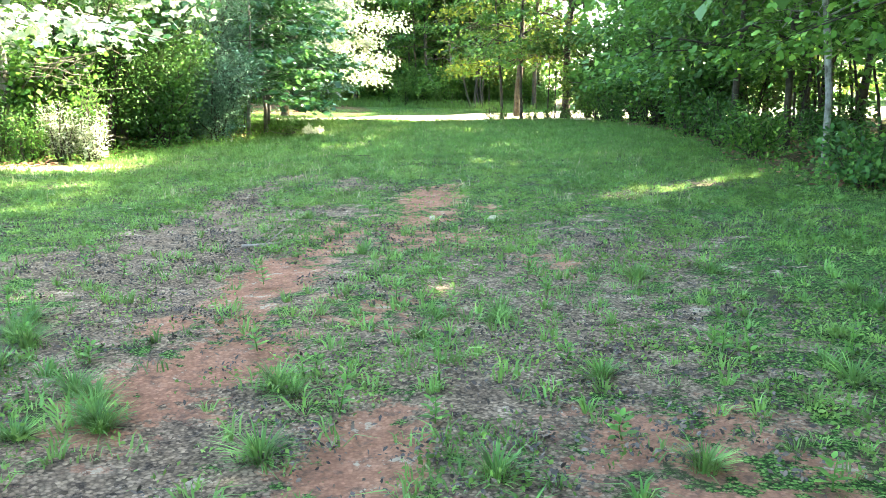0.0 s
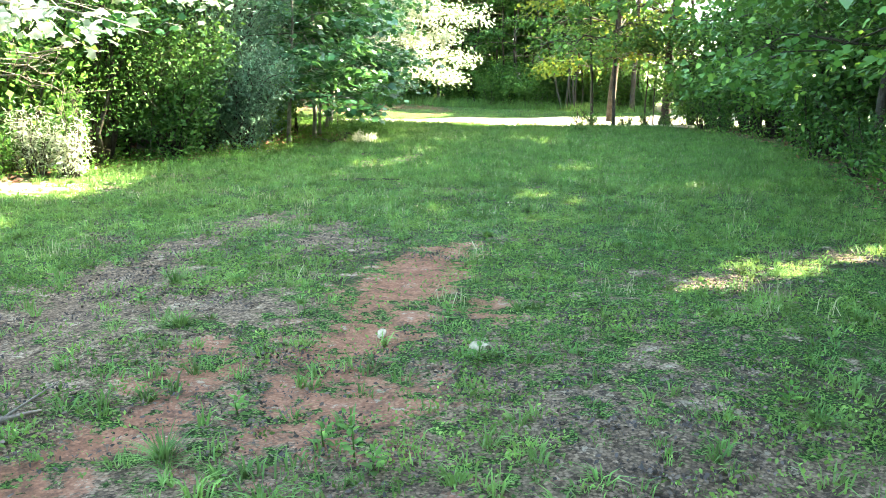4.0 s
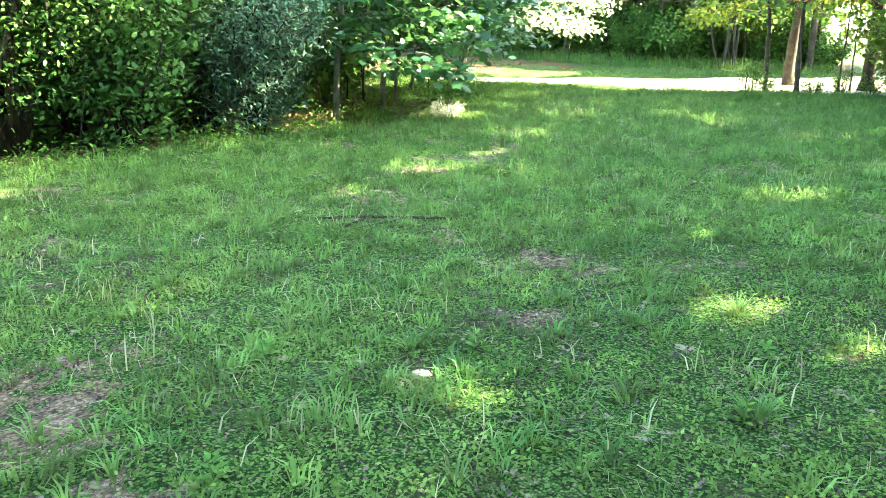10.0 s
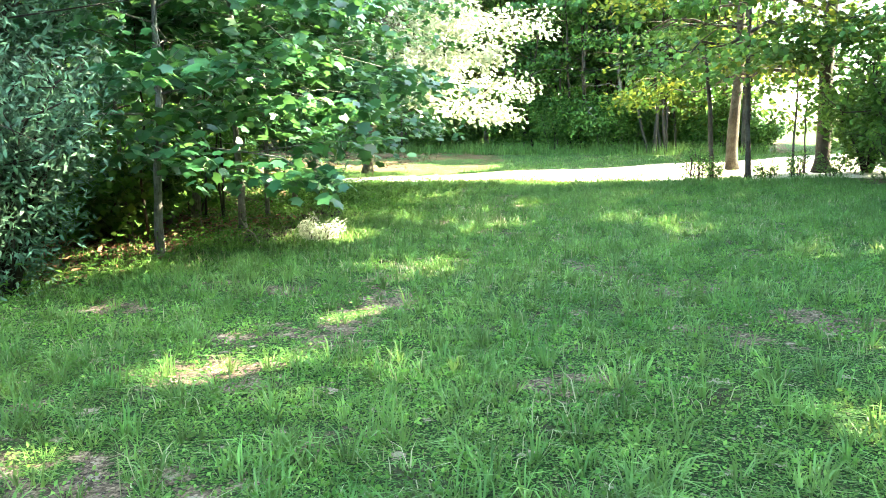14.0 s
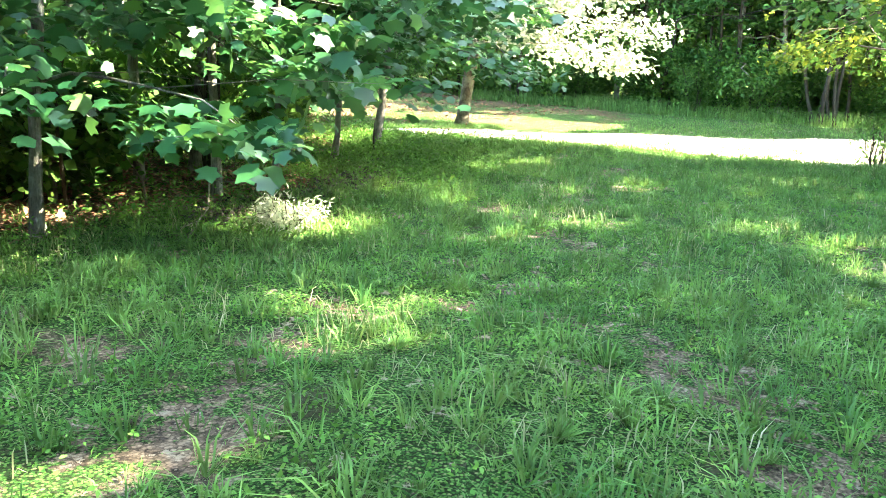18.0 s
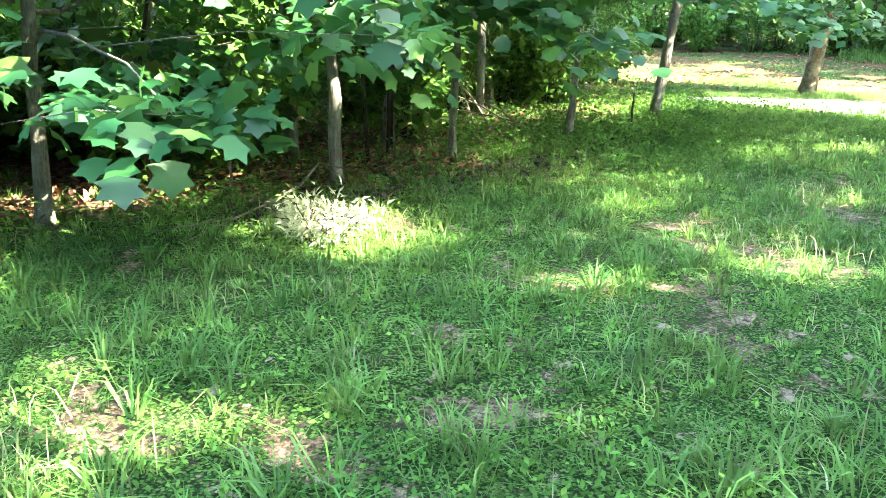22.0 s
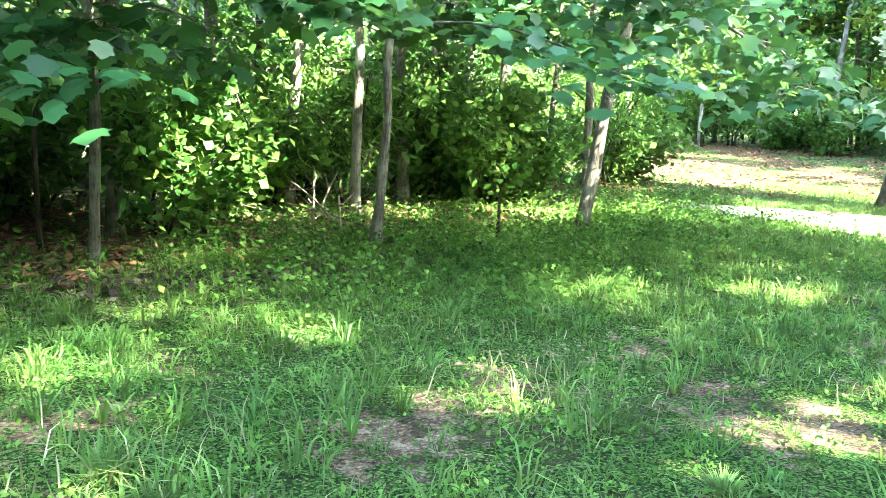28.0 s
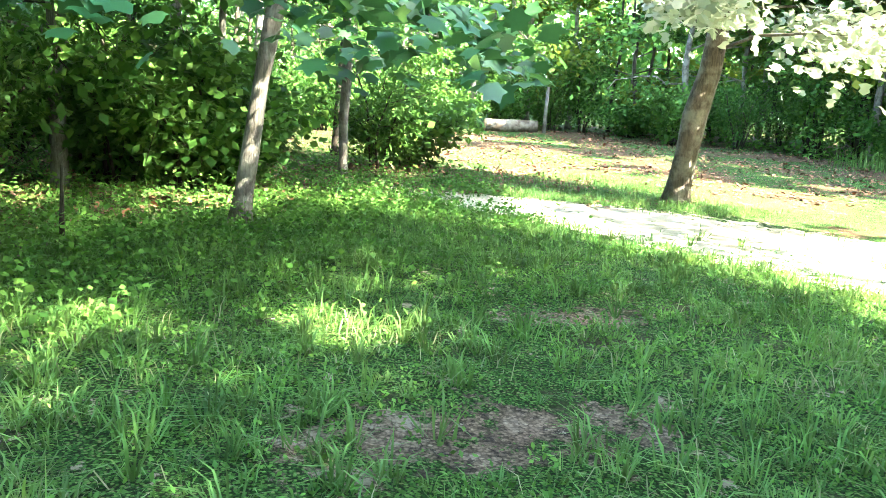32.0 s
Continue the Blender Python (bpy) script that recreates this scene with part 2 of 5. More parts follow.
CLOVER = leaf_material("clover_leaf", (0.022, 0.055, 0.012), (0.08, 0.155, 0.032), (0.135, 0.25, 0.05), (0.23, 0.34, 0.085), 0.3, 0.55, 0.08, 0.7)
GRASS = leaf_material("grass_blade", (0.013, 0.062, 0.016), (0.043, 0.165, 0.036), (0.105, 0.28, 0.058), (0.27, 0.35, 0.1), 0.32, 0.5, 0.14, 0.6)
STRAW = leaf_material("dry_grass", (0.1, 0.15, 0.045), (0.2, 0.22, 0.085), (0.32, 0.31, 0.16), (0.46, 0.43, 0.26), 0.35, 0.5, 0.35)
BARK = bark_material("grey_bark", (0.045, 0.04, 0.033), (0.19, 0.175, 0.148), (0.34, 0.335, 0.3))
# dark bark, darkened further to paint trunks that stand against the light
DARK_BARK = bark_material("dark_bark", (0.014, 0.011, 0.009), (0.06, 0.048, 0.036), (0.085, 0.078, 0.06))
PALE_BARK = bark_material("pale_bark", (0.03, 0.024, 0.018), (0.13, 0.105, 0.08), (0.26, 0.25, 0.2))
SOIL = ground_material()
DEAD_LEAF = chips_material("dead_leaf", (0.06, 0.03, 0.018), (0.17, 0.075, 0.038), (0.34, 0.17, 0.09))
DARK_CHIP = chips_material("dark_litter", (0.018, 0.015, 0.013), (0.05, 0.036, 0.027), (0.11, 0.08, 0.055))
STONE = plain_material("pale_stone", [(0.3, (0.16, 0.135, 0.08)), (0.7, (0.34, 0.295, 0.19))], 30.0)
DEAD_WOOD = plain_material("dead_wood", [(0.3, (0.07, 0.055, 0.042)), (0.7, (0.24, 0.2, 0.16))], 24.0)
CUT_WOOD = plain_material("cut_wood", [(0.3, (0.3, 0.2, 0.11)), (0.7, (0.48, 0.34, 0.2))], 12.0)


# ---- mesh helpers ----
def joined(name, verts, groups):
    """A mesh from an array of vertices and arrays of faces, each array of one side count."""
    me = bpy.data.meshes.new(name)
    groups = [np.asarray(g, np.int32) for g in groups if len(g)]
    loops = np.concatenate([g.ravel() for g in groups])
    totals = np.concatenate([np.full(len(g), g.shape[1], np.int32) for g in groups])
    me.vertices.add(len(verts))
    me.vertices.foreach_set("co", np.asarray(verts, np.float32).ravel())
    me.loops.add(len(loops))
    me.loops.foreach_set("vertex_index", loops)
    me.polygons.add(len(totals))
    me.polygons.foreach_set("loop_start", np.concatenate([[0], np.cumsum(totals)[:-1]]).astype(np.int32))
    me.update(calc_edges=True)
    me.validate()
    return me


def part(name, me, material, parent=None, label="", smooth=False):
    """One mesh object, under its thing if it has one."""
    ob = new(name, me)
    me.materials.append(material)
    if smooth:
        me.polygons.foreach_set("use_smooth", np.ones(len(me.polygons), bool))
    if parent:
        ob.parent = parent
    if label:
        tagged(ob, label)
    return ob


def tube(points, radii, sides=6, knobs=0.0, seed=0):
    """A tapered, slightly uneven tube along a line of points: vertices, and its quads and end caps."""
    points, g = np.asarray(points, float), np.random.default_rng(seed)
    n = len(points)
    ahead = np.gradient(points, axis=0)
    ahead /= np.linalg.norm(ahead, axis=1)[:, None] + 1e-9
    ref = np.array([1.0, 0.13, 0.0]) if abs(ahead[0][2]) > 0.6 else np.array([0.0, 0.1, 1.0])
    a = np.cross(ahead, ref)
    a /= np.linalg.norm(a, axis=1)[:, None] + 1e-9
    b = np.cross(ahead, a)
    ang = np.arange(sides) * 2 * np.pi / sides
    wob = 1 + knobs * g.normal(size=(n, sides))
    r = np.asarray(radii)[:, None] * wob
    v = points[:, None] + (r * np.cos(ang))[..., None] * a[:, None] + (r * np.sin(ang))[..., None] * b[:, None]
    i, j = np.meshgrid(np.arange(n - 1), np.arange(sides), indexing="ij")
    k = (j + 1) % sides
    quads = np.stack([i * sides + j, i * sides + k, (i + 1) * sides + k, (i + 1) * sides + j], -1).reshape(-1, 4)
    caps = np.array([np.arange(sides)[::-1], (n - 1) * sides + np.arange(sides)])
    return v.reshape(-1, 3), quads, caps


def tubes_mesh(name, many):
    """Several tubes in one mesh: a limb and its twigs."""
    verts, quads, caps, at = [], [], {}, 0
    for v, q, c in many:
        verts.append(v)
        quads.append(q + at)
        caps.setdefault(c.shape[1], []).append(c + at)
        at += len(v)
    return joined(name, np.concatenate(verts), [np.concatenate(quads)] + [np.concatenate(c) for c in caps.values()])


# outlines of leaves: across, along, height
LOBED = np.array([(0, .04, 0), (.26, -.02, -.03), (.58, .16, -.1), (.47, .36, -.02), (.62, .6, -.12), (.4, .7, -.03), (.2, .86, -.08), (0, .98, -.12),
                  (-.2, .86, -.08), (-.4, .7, -.03), (-.62, .6, -.12), (-.47, .36, -.02), (-.58, .16, -.1), (-.26, -.02, -.03)])
MAPLE = np.array([(0, 0, 0), (.5, .15, -.06), (.28, .42, .0), (.4, .72, -.06), (0, 1, -.1), (-.4, .72, -.06), (-.28, .42, 0), (-.5, .15, -.06)])
TULIP = np.array([(0, .03, 0), (.52, .12, -.08), (.38, .38, .0), (.58, .65, -.08), (.24, .74, -.01), (0, .98, -.1),
                  (-.24, .74, -.01), (-.58, .65, -.08), (-.38, .38, .0), (-.52, .12, -.08)])
OVAL = np.array([(0, 0, 0), (.27, .4, .05), (.17, .78, .02), (0, 1, -.06), (-.17, .78, .02), (-.27, .4, .05)])
LANCE = np.array([(0, 0, 0), (.15, .42, .04), (0, 1, -.08), (-.15, .42, .04)])
LEAFLET = np.array([(0, 0, 0), (.27, .5, .06), (0, 1, -.07), (-.27, .5, .06)])
DIAMOND = np.array([(0, 0, 0), (.42, .5, .06), (0, 1, -.06), (-.42, .5, .06)])


def frames_of(tip, up):
    tip = tip / (np.linalg.norm(tip, axis=1)[:, None] + 1e-9)
    side = np.cross(tip, up)
    side /= np.linalg.norm(side, axis=1)[:, None] + 1e-9
    return side, tip, np.cross(side, tip)


def leaf_cloud(name, at, tip, up, size, outline):
    """Leaves as one mesh: each outline set at its place, along its tip direction."""
    side, along, top = frames_of(tip, up)
    size = np.asarray(size)[:, None, None]
    v = at[:, None] + size * (outline[:, 0, None] * side[:, None] + outline[:, 1, None] * along[:, None] + outline[:, 2, None] * top[:, None])
    k = len(outline)
    return joined(name, v.reshape(-1, 3), [np.arange(len(at) * k).reshape(-1, k)])


def relief(x, y):
    """Height of the ground: nearly level in the clearing, rising gently into the wood beyond it."""
    x, y = np.asarray(x, float), np.asarray(y, float)
    u = -0.75 * x + 0.66 * y
    h = 0.018 * np.clip(u - 29, 0, 10) + 0.05 * np.clip(u - 38, 0, 40)
    h = h * np.clip((26 - x) / 20, 0, 1) - 0.09 * np.exp(-((x + 5) / 4) ** 2 - ((y - 38) / 4.5) ** 2)
    return h + 0.025 * np.sin(0.9 * x + 0.3 * y) * np.cos(0.55 * y) + 0.015 * np.sin(2.3 * x - 1.1 * y)


# ---- gaps cut in the crowns to send sun to chosen places: place and radius ----
GAPS_NEAR = [
    (1.6, 15.4, 0, 0.24), (2.1, 16, 0, 0.34), (2.6, 16.6, 0, 0.4), (3.2, 17.2, 0, 0.42), (3.8, 18, 0, 0.42), (1.95, 15.75, 0, 0.36), (4.4, 18.6, 0, 0.4), (1.3, 15.25, 0, 0.2), (1.75, 15.6, 0, 0.3), (2.35, 16.25, 0, 0.36), (2.9, 16.9, 0, 0.42), (3.5, 17.6, 0, 0.42), (4.1, 18.3, 0, 0.42),
    (0.5, 14.5, 0, 0.16), (0.23, 14.5, 0, 0.2), (0.8, 15.05, 0, 0.2), (-8.4, 20.4, 0, 0.9), (-7.4, 19.9, 0, 0.9), (-6.5, 19.2, 0, 0.6), (-7.2, 20.8, 1.2, 1), (-7, 20.6, 3, 1.5),
    (-7.6, 19.4, 0, 0.9), (-6.7, 18.7, 0, 0.8), (-4.6, 15.6, 0, 0.35), (-5.3, 16.2, 0, 0.4), (-6.9, 21, 0, 0.34),
]
GAPS_TRACKS = [
    (-7.6, 20, 4.6, 1.6), (-8.6, 18.4, 3.4, 1.5), (-7.3, 26.2, 3.4, 0.4), (-7, 25.7, 1.4, 0.22), (-6.6, 29.4, 1.8, 0.35), (-6.9, 31.2, 2.1, 0.4),
    (-8.2, 35, 3, 0.3), (-9.2, 37.2, 2.6, 0.4), (-10.6, 40.2, 2.4, 0.26), (-12.6, 39.6, 0.1, 0.6), (-11.2, 40.5, 0.1, 0.9), (-10.2, 41.4, 0.1, 1.1),
    (-8.7, 42.2, 0.1, 1.5), (-7, 43, 0, 1.9), (-5.2, 43.4, 0, 2.2), (-3.4, 43.9, 0, 2.4), (-1.6, 45, 0, 2.4), (-9.6, 38.6, 2, 0.5),
]
GAPS_THICKET = [
    (-8.6, 47.6, 2.1, 1.5), (-8.8, 47.8, 4.4, 1.8), (-10, 45.6, 5.6, 1.8), (-11.4, 44.2, 2.6, 1.5), (-10.5, 43, 2, 0.77), (-12.5, 44.8, 4, 1.6),
    (-13.6, 43, 0.2, 0.45), (-15.2, 43.6, 0.4, 0.5), (-17, 45, 0.5, 0.6), (-19, 46, 0.6, 0.6), (-13.2, 46.4, 0.4, 0.5), (-11.6, 47.4, 0.3, 0.5),
    (-18, 49, 0.7, 0.6), (-21, 48, 0.8, 0.7), (-20.5, 51, 0.9, 0.6), (-15, 45.5, 0, 0.5), (-17, 47, 0, 0.6), (-14, 48, 0, 0.5),
]
GAPS_STRIP = [
    (-13.4, 45.6, 0, 0.5), (-16, 49.5, 0, 0.5), (-12, 30, 1.2, 0.35), (-11, 33, 1.6, 0.22), (-13, 35.5, 1.4, 0.26), (-12.2, 38.5, 1.2, 0.22),
    (-14.5, 37, 2, 0.3), (-15.5, 33.5, 1.8, 0.3), (-16, 41, 1.2, 0.26), (-12, 32, 2.6, 0.7), (-14, 30, 2.4, 0.7), (-13.5, 34, 3, 0.43),
    (-16, 36, 2.6, 0.48), (-11.6, 36.4, 2.2, 0.3), (-14.5, 39.5, 2.4, 0.39), (-10.5, 31, 2.2, 0.42), (-18, 34, 3, 0.52), (-16.5, 31.5, 3, 0.77),
]
GAPS_LAWN = [
    (-12.4, 28.6, 2.6, 0.9), (-12.5, 26.5, 2, 0.6), (-13, 40.8, 0.6, 0.6), (-17.5, 38.5, 2.2, 0.35), (-10.6, 29, 0.6, 0.2), (-9, 33.4, 1.8, 0.35),
    (-18.5, 43, 1.5, 0.35), (3, 20.2, 0, 0.2), (1.6, 26, 0, 0.3), (0, 29.6, 0, 0.25), (-1.2, 33, 0, 0.25), (-2.8, 37.6, 0, 0.25),
    (-8.3, 28.8, 0, 0.22),
]
GAPS = np.array(GAPS_NEAR + GAPS_TRACKS + GAPS_THICKET + [(a, b, c, 0.42 * r) for a, b, c, r in GAPS_STRIP] + GAPS_LAWN)

GAPS = np.vstack([GAPS, [(-8.8, 19.5, 2.2, 1.5), (-9.5, 18.5, 1.5, 1.4), (-8.0, 20.6, 5.2, 1.1), (-9.0, 19.6, 6.2, 1.8), (-8.9, 20.6, 0, 0.8)]])
# sun spots on the grass: x, y, radius
SPOTS_NEAR = [
    (-0.92, 18.97, 0.27), (-0.12, 20.45, 0.3), (0.1, 24.2, 0.34), (1.0, 26.5, 0.3), (-3.52, 22.8, 0.3), (-3.05, 23.65, 0.2), (-3.77, 24.1, 0.32),
    (-2.75, 24.35, 0.2), (-1.5, 24.4, 0.24), (-0.36, 24.5, 0.26), (-0.15, 23.9, 0.26), (-3.24, 25.07, 0.2), (-3.55, 25.95, 0.32), (-5.93, 25.36, 0.28),
    (-3.85, 27.35, 0.36), (-4.3, 27.85, 0.38), (-2.8, 28.35, 0.24), (-5.95, 28.65, 0.28), (-0.78, 28.8, 0.22), (-2.68, 29.34, 0.22), (0.4, 29.4, 0.22),
]
SPOTS_FAR = [
    (-6.45, 30.1, 0.4), (-6.0, 29.75, 0.5), (-6.15, 29.95, 0.5), (-4.55, 30.35, 0.3), (-4.1, 31.05, 0.17), (-1.65, 31.1, 0.26), (-4.15, 31.7, 0.18), (-1.98, 31.9, 0.24), (0.8, 31.75, 0.24),
    (-4.35, 32.35, 0.19), (-4.0, 32.0, 0.12), (-3.66, 32.15, 0.1), (-6.58, 33.75, 0.2), (-5.2, 34.05, 0.22), (-4.7, 35.05, 0.2), (-5.29, 34.36, 0.2), (-5.75, 34.5, 0.22),
    (-4.45, 35.55, 0.2), (-4.75, 35.9, 0.16), (-4.88, 36.4, 0.18), (-4.72, 36.85, 0.18), (-7.1, 37.42, 0.3), (-7.4, 36.2, 0.13), (-3.2, 33.6, 0.22), (-2.3, 35.0, 0.24),
]
few = np.random.default_rng(78)
for x, y, r in SPOTS_NEAR + SPOTS_FAR:
    turn = few.random() * 6.28
    GAPS = np.vstack([GAPS, [(x, y, 0, 0.98 * r), (x + 0.8 * r * math.cos(turn), y + 0.8 * r * math.sin(turn), 0, 0.5 * r), (x + r * math.cos(turn + 2.6), y + r * math.sin(turn + 2.6), 0, 0.4 * r)]])
GAPS = np.vstack([GAPS, np.stack([-15.5 + 6.5 * few.random(90), 26.5 + 9 * few.random(90), 0.3 + 2.4 * few.random(90), 0.12 + 0.2 * few.random(90)], -1)])
GAPS = np.vstack([GAPS, np.stack([-2.2 + 5.5 * few.random(60), 19 + 9 * few.random(60), np.zeros(60), 0.1 + 0.1 * few.random(60)], -1)])

GAPS = np.vstack([GAPS, np.stack([-3.6 + 5.5 * few.random(90), 28 + 10 * few.random(90), np.zeros(90), 0.1 + 0.15 * few.random(90)], -1)])
GAPS = np.vstack([GAPS, np.stack([-22 + 12.5 * few.random(60), 42.5 + 9 * few.random(60), 0.2 + np.zeros(60), 0.18 + 0.4 * few.random(60)], -1)])

GAPS = np.vstack([GAPS, [(-8.6, 42.6, 2.6, 1.6), (-8.2, 42.8, 4.2, 1.9), (-9.4, 43.0, 5.8, 2.0), (-10.2, 39.6, 2.3, 0.5), (-9.7, 40.2, 2.9, 0.6), (-10.6, 40.8, 1.8, 0.5),
                         (-6, 56, 4, 1.2), (-2.5, 55.5, 4.5, 1.2), (-9, 56, 5, 1.0), (-4, 56, 7.5, 1.5), (-0.6, 46.5, 5.5, 1.6), (-1.8, 46, 7.0, 1.5)]])

GAPS = np.vstack([GAPS, np.stack([-6 + 8 * few.random(90), 17.5 + 13 * few.random(90), np.zeros(90), 0.07 + 0.06 * few.random(90)], -1)])
GAPS = np.vstack([GAPS, np.stack([-15 + 15 * few.random(16), 54 + 3 * few.random(16), 0.8 + 3 * few.random(16), 0.4 + 0.4 * few.random(16)], -1)])

SUN_SIDE = np.cross(TO_SUN, (0, 0, 1)) / np.linalg.norm(np.cross(TO_SUN, (0, 0, 1)))
SUN_UP = np.cross(SUN_SIDE, TO_SUN)
GAP_AXES = GAPS[:, :3] @ np.stack([SUN_SIDE, SUN_UP, TO_SUN], -1)


def open_to_sun(p):
    """Which of the places lie in none of the sun paths cut through the crowns."""
    u, v, along = (p @ np.stack([SUN_SIDE, SUN_UP, TO_SUN], -1)).T
    keep = np.ones(len(p), bool)
    for (gu, gv, gw), r in zip(GAP_AXES, GAPS[:, 3]):
        keep &= ((u - gu) ** 2 + (v - gv) ** 2 > r * r) | (along < gw + 0.9)
    return keep


# ---- trees ----
def crown_points(g, starts, ends, count, spread, flat):
    """Leaf places in flat sprays about the outer part of each limb."""
    n = len(starts)
    pick = g.integers(0, n, count)
    s = 1.08 - 0.75 * g.random(count) ** 1.5
    p = starts[pick] + (ends[pick] - starts[pick]) * s[:, None]
    ang, r = g.random(count) * 2 * np.pi, spread[pick] * np.sqrt(g.random(count))
    p[:, 0] += r * np.cos(ang)
    p[:, 1] += r * np.sin(ang)
    p[:, 2] += flat * spread[pick] * g.normal(size=count) - 0.12 * r
    out = p - starts[pick]
    out[:, 2] = 0
    out /= np.linalg.norm(out, axis=1)[:, None] + 1e-6
    return p, out


def tree(name, label, base, height, radius, first=2.0, spread=3.0, limbs=11, leaves=4000, size=0.2, outline=MAPLE,
         leaf=OAK_LEAF, bark=BARK, lean=(0.0, 0.0), seed=1, pull=(0.0, 0.0), droop=0.25, gaps=True, cone=0.6, sides=9,
         group="", twigs=4, flat=0.16, category="tree", tilt=0.42):
    """A broadleaf tree: a tapered, flared trunk, limbs with twigs, and a crown of leaves in loose sprays."""
    g = np.random.default_rng(seed)
    x, y = base
    root = new(name)
    root.location = (x, y, float(relief(x, y)) - 0.04)
    tagged(root, label, category, group)
    n = 16
    h = np.linspace(0, 1, n) ** 1.4
    bend = np.cumsum(g.normal(size=(n, 2)) * 0.011 * height, axis=0) * h[:, None] ** 0.8
    line = np.stack([lean[0] * h * height + bend[:, 0], lean[1] * h * height + bend[:, 1], h * height], -1)
    r = radius * (1 - 0.88 * h) * (1 + 0.5 * np.exp(-h * height / 0.16))
    part("trunk", tubes_mesh("trunk", [tube(line, r * (1 + 0.07 * g.normal(size=n)), sides, 0.06, seed)]), bark, root, smooth=True)
    starts, ends, sp = [], [], []
    for i in range(limbs):
        f = (i + g.random() * 0.7) / limbs
        z = first + (height * 0.93 - first) * f
        az = i * 2.4 + g.normal() * 0.35
        reach = spread * (1 - cone * f ** 1.4) * (0.75 + 0.45 * g.random())
        start = np.array([np.interp(z, line[:, 2], line[:, 0]), np.interp(z, line[:, 2], line[:, 1]), z])
        step = np.array([math.cos(az) * reach + pull[0], math.sin(az) * reach + pull[1], 0])
        rise = (0.35 + 0.55 * f) * reach * (0.7 + 0.5 * g.random())
        s = np.linspace(0, 1, 6)[:, None]
        pts = start + step * s + np.array([0, 0, 1.0]) * (rise * s - (droop * reach + rise * 0.45) * s ** 2)
        pts[1:] += g.normal(size=(5, 3)) * 0.035 * reach
        r0 = min(radius * 0.34 * (1 - 0.6 * f), 0.011 * reach + 0.007)
        made = [tube(pts, r0 * np.linspace(1, 0.25, 6), 5, 0.05, seed + i)]
        for j in range(twigs):
            a = pts[1 + (j * 7 + i) % 5]
            d = g.normal(size=3) * 0.3 * reach * np.array([1, 1, 0.35]) + step * 0.22
            made.append(tube([a, a + d * 0.5 + (0, 0, 0.03 * reach), a + d], r0 * np.array([0.3, 0.2, 0.1]), 3, 0, i))
        part("limb", tubes_mesh("limb", made), bark, root)
        starts.append(pts[1])
        ends.append(pts[-1])
        sp.append(0.3 * reach + 0.12)
    p, out = crown_points(g, np.array(starts), np.array(ends), leaves, np.array(sp), flat)
    if gaps:
        keep = open_to_sun(p + np.array(root.location))
        p, out = p[keep], out[keep]
    keep = p[:, 2] > 0.15
    p, out = p[keep], out[keep]
    m = len(p)
    tip = out * 0.6 + g.normal(size=(m, 3)) * 0.55 + (0, 0, -0.35)
    up = g.normal(size=(m, 3)) * tilt + (0, 0, 1)
    part("crown", leaf_cloud("crown", p, tip, up, size * (0.6 + 0.7 * g.random(m)), outline), leaf, root)
    return root


def shrub(name, label, base, height, width, stems=9, leaves=3500, size=0.09, outline=OVAL, leaf=DARK_LEAF, bark=DARK_BARK,
          seed=1, lift=0.08, group="", arch=0.5, category="shrub", pull=(0.0, 0.0), gaps=False):
    """A bush of many arching stems, leafed nearly to the ground."""
    g = np.random.default_rng(seed)
    x, y = base
    root = new(name)
    root.location = (x, y, float(relief(x, y)) - 0.03)
    tagged(root, label, category, group)
    starts, ends, sp = [], [], []
    for i in range(stems):
        az, rr = i * 2.4 + g.normal() * 0.3, width * (0.25 + 0.75 * g.random())
        tall = height * (1.05 - 0.55 * (rr / width) ** 2 * g.random()) * (0.65 + 0.35 * g.random())
        s = np.linspace(0, 1, 6)
        out = rr * (s ** 1.3)
        pts = np.stack([0.1 * math.cos(az) + out * math.cos(az) + pull[0] * s, 0.1 * math.sin(az) + out * math.sin(az) + pull[1] * s,
                        tall * (s * (1 + arch) - arch * s ** 2.2)], -1)
        pts[1:] += g.normal(size=(5, 3)) * 0.03 * height
        made = [tube(pts, (0.008 + 0.009 * height) * np.linspace(1, 0.2, 6), 5, 0.05, seed + i)]
        for j in range(3):
            a = pts[2 + j]
            d = g.normal(size=3) * 0.16 * height
            made.append(tube([a, a + d], [0.004 + 0.002 * height, 0.003], 3, 0, j))
        part("stem", tubes_mesh("stem", made), bark, root)
        for a, b in ((0, 2), (1, 3), (2, 4), (3, 5)):
            starts.append(pts[a])
            ends.append(pts[b])
            sp.append(0.2 * width + 0.09 * height)
    p, out = crown_points(g, np.array(starts), np.array(ends), leaves, np.array(sp), 0.45)
    p = p[p[:, 2] > lift]
    if gaps:
        p = p[open_to_sun(p + np.array(root.location))]
    m = len(p)
    out = p * (1, 1, 0)
    out /= np.linalg.norm(out, axis=1)[:, None] + 1e-6
    tip = out * 0.5 + g.normal(size=(m, 3)) * 0.6 + (0, 0, 0.1)
    up = g.normal(size=(m, 3)) * 0.55 + (0, 0, 0.9) + out * 0.4
    part("foliage", leaf_cloud("foliage", p, tip, up, size * (0.6 + 0.8 * g.random(m)), outline), leaf, root)
    return root


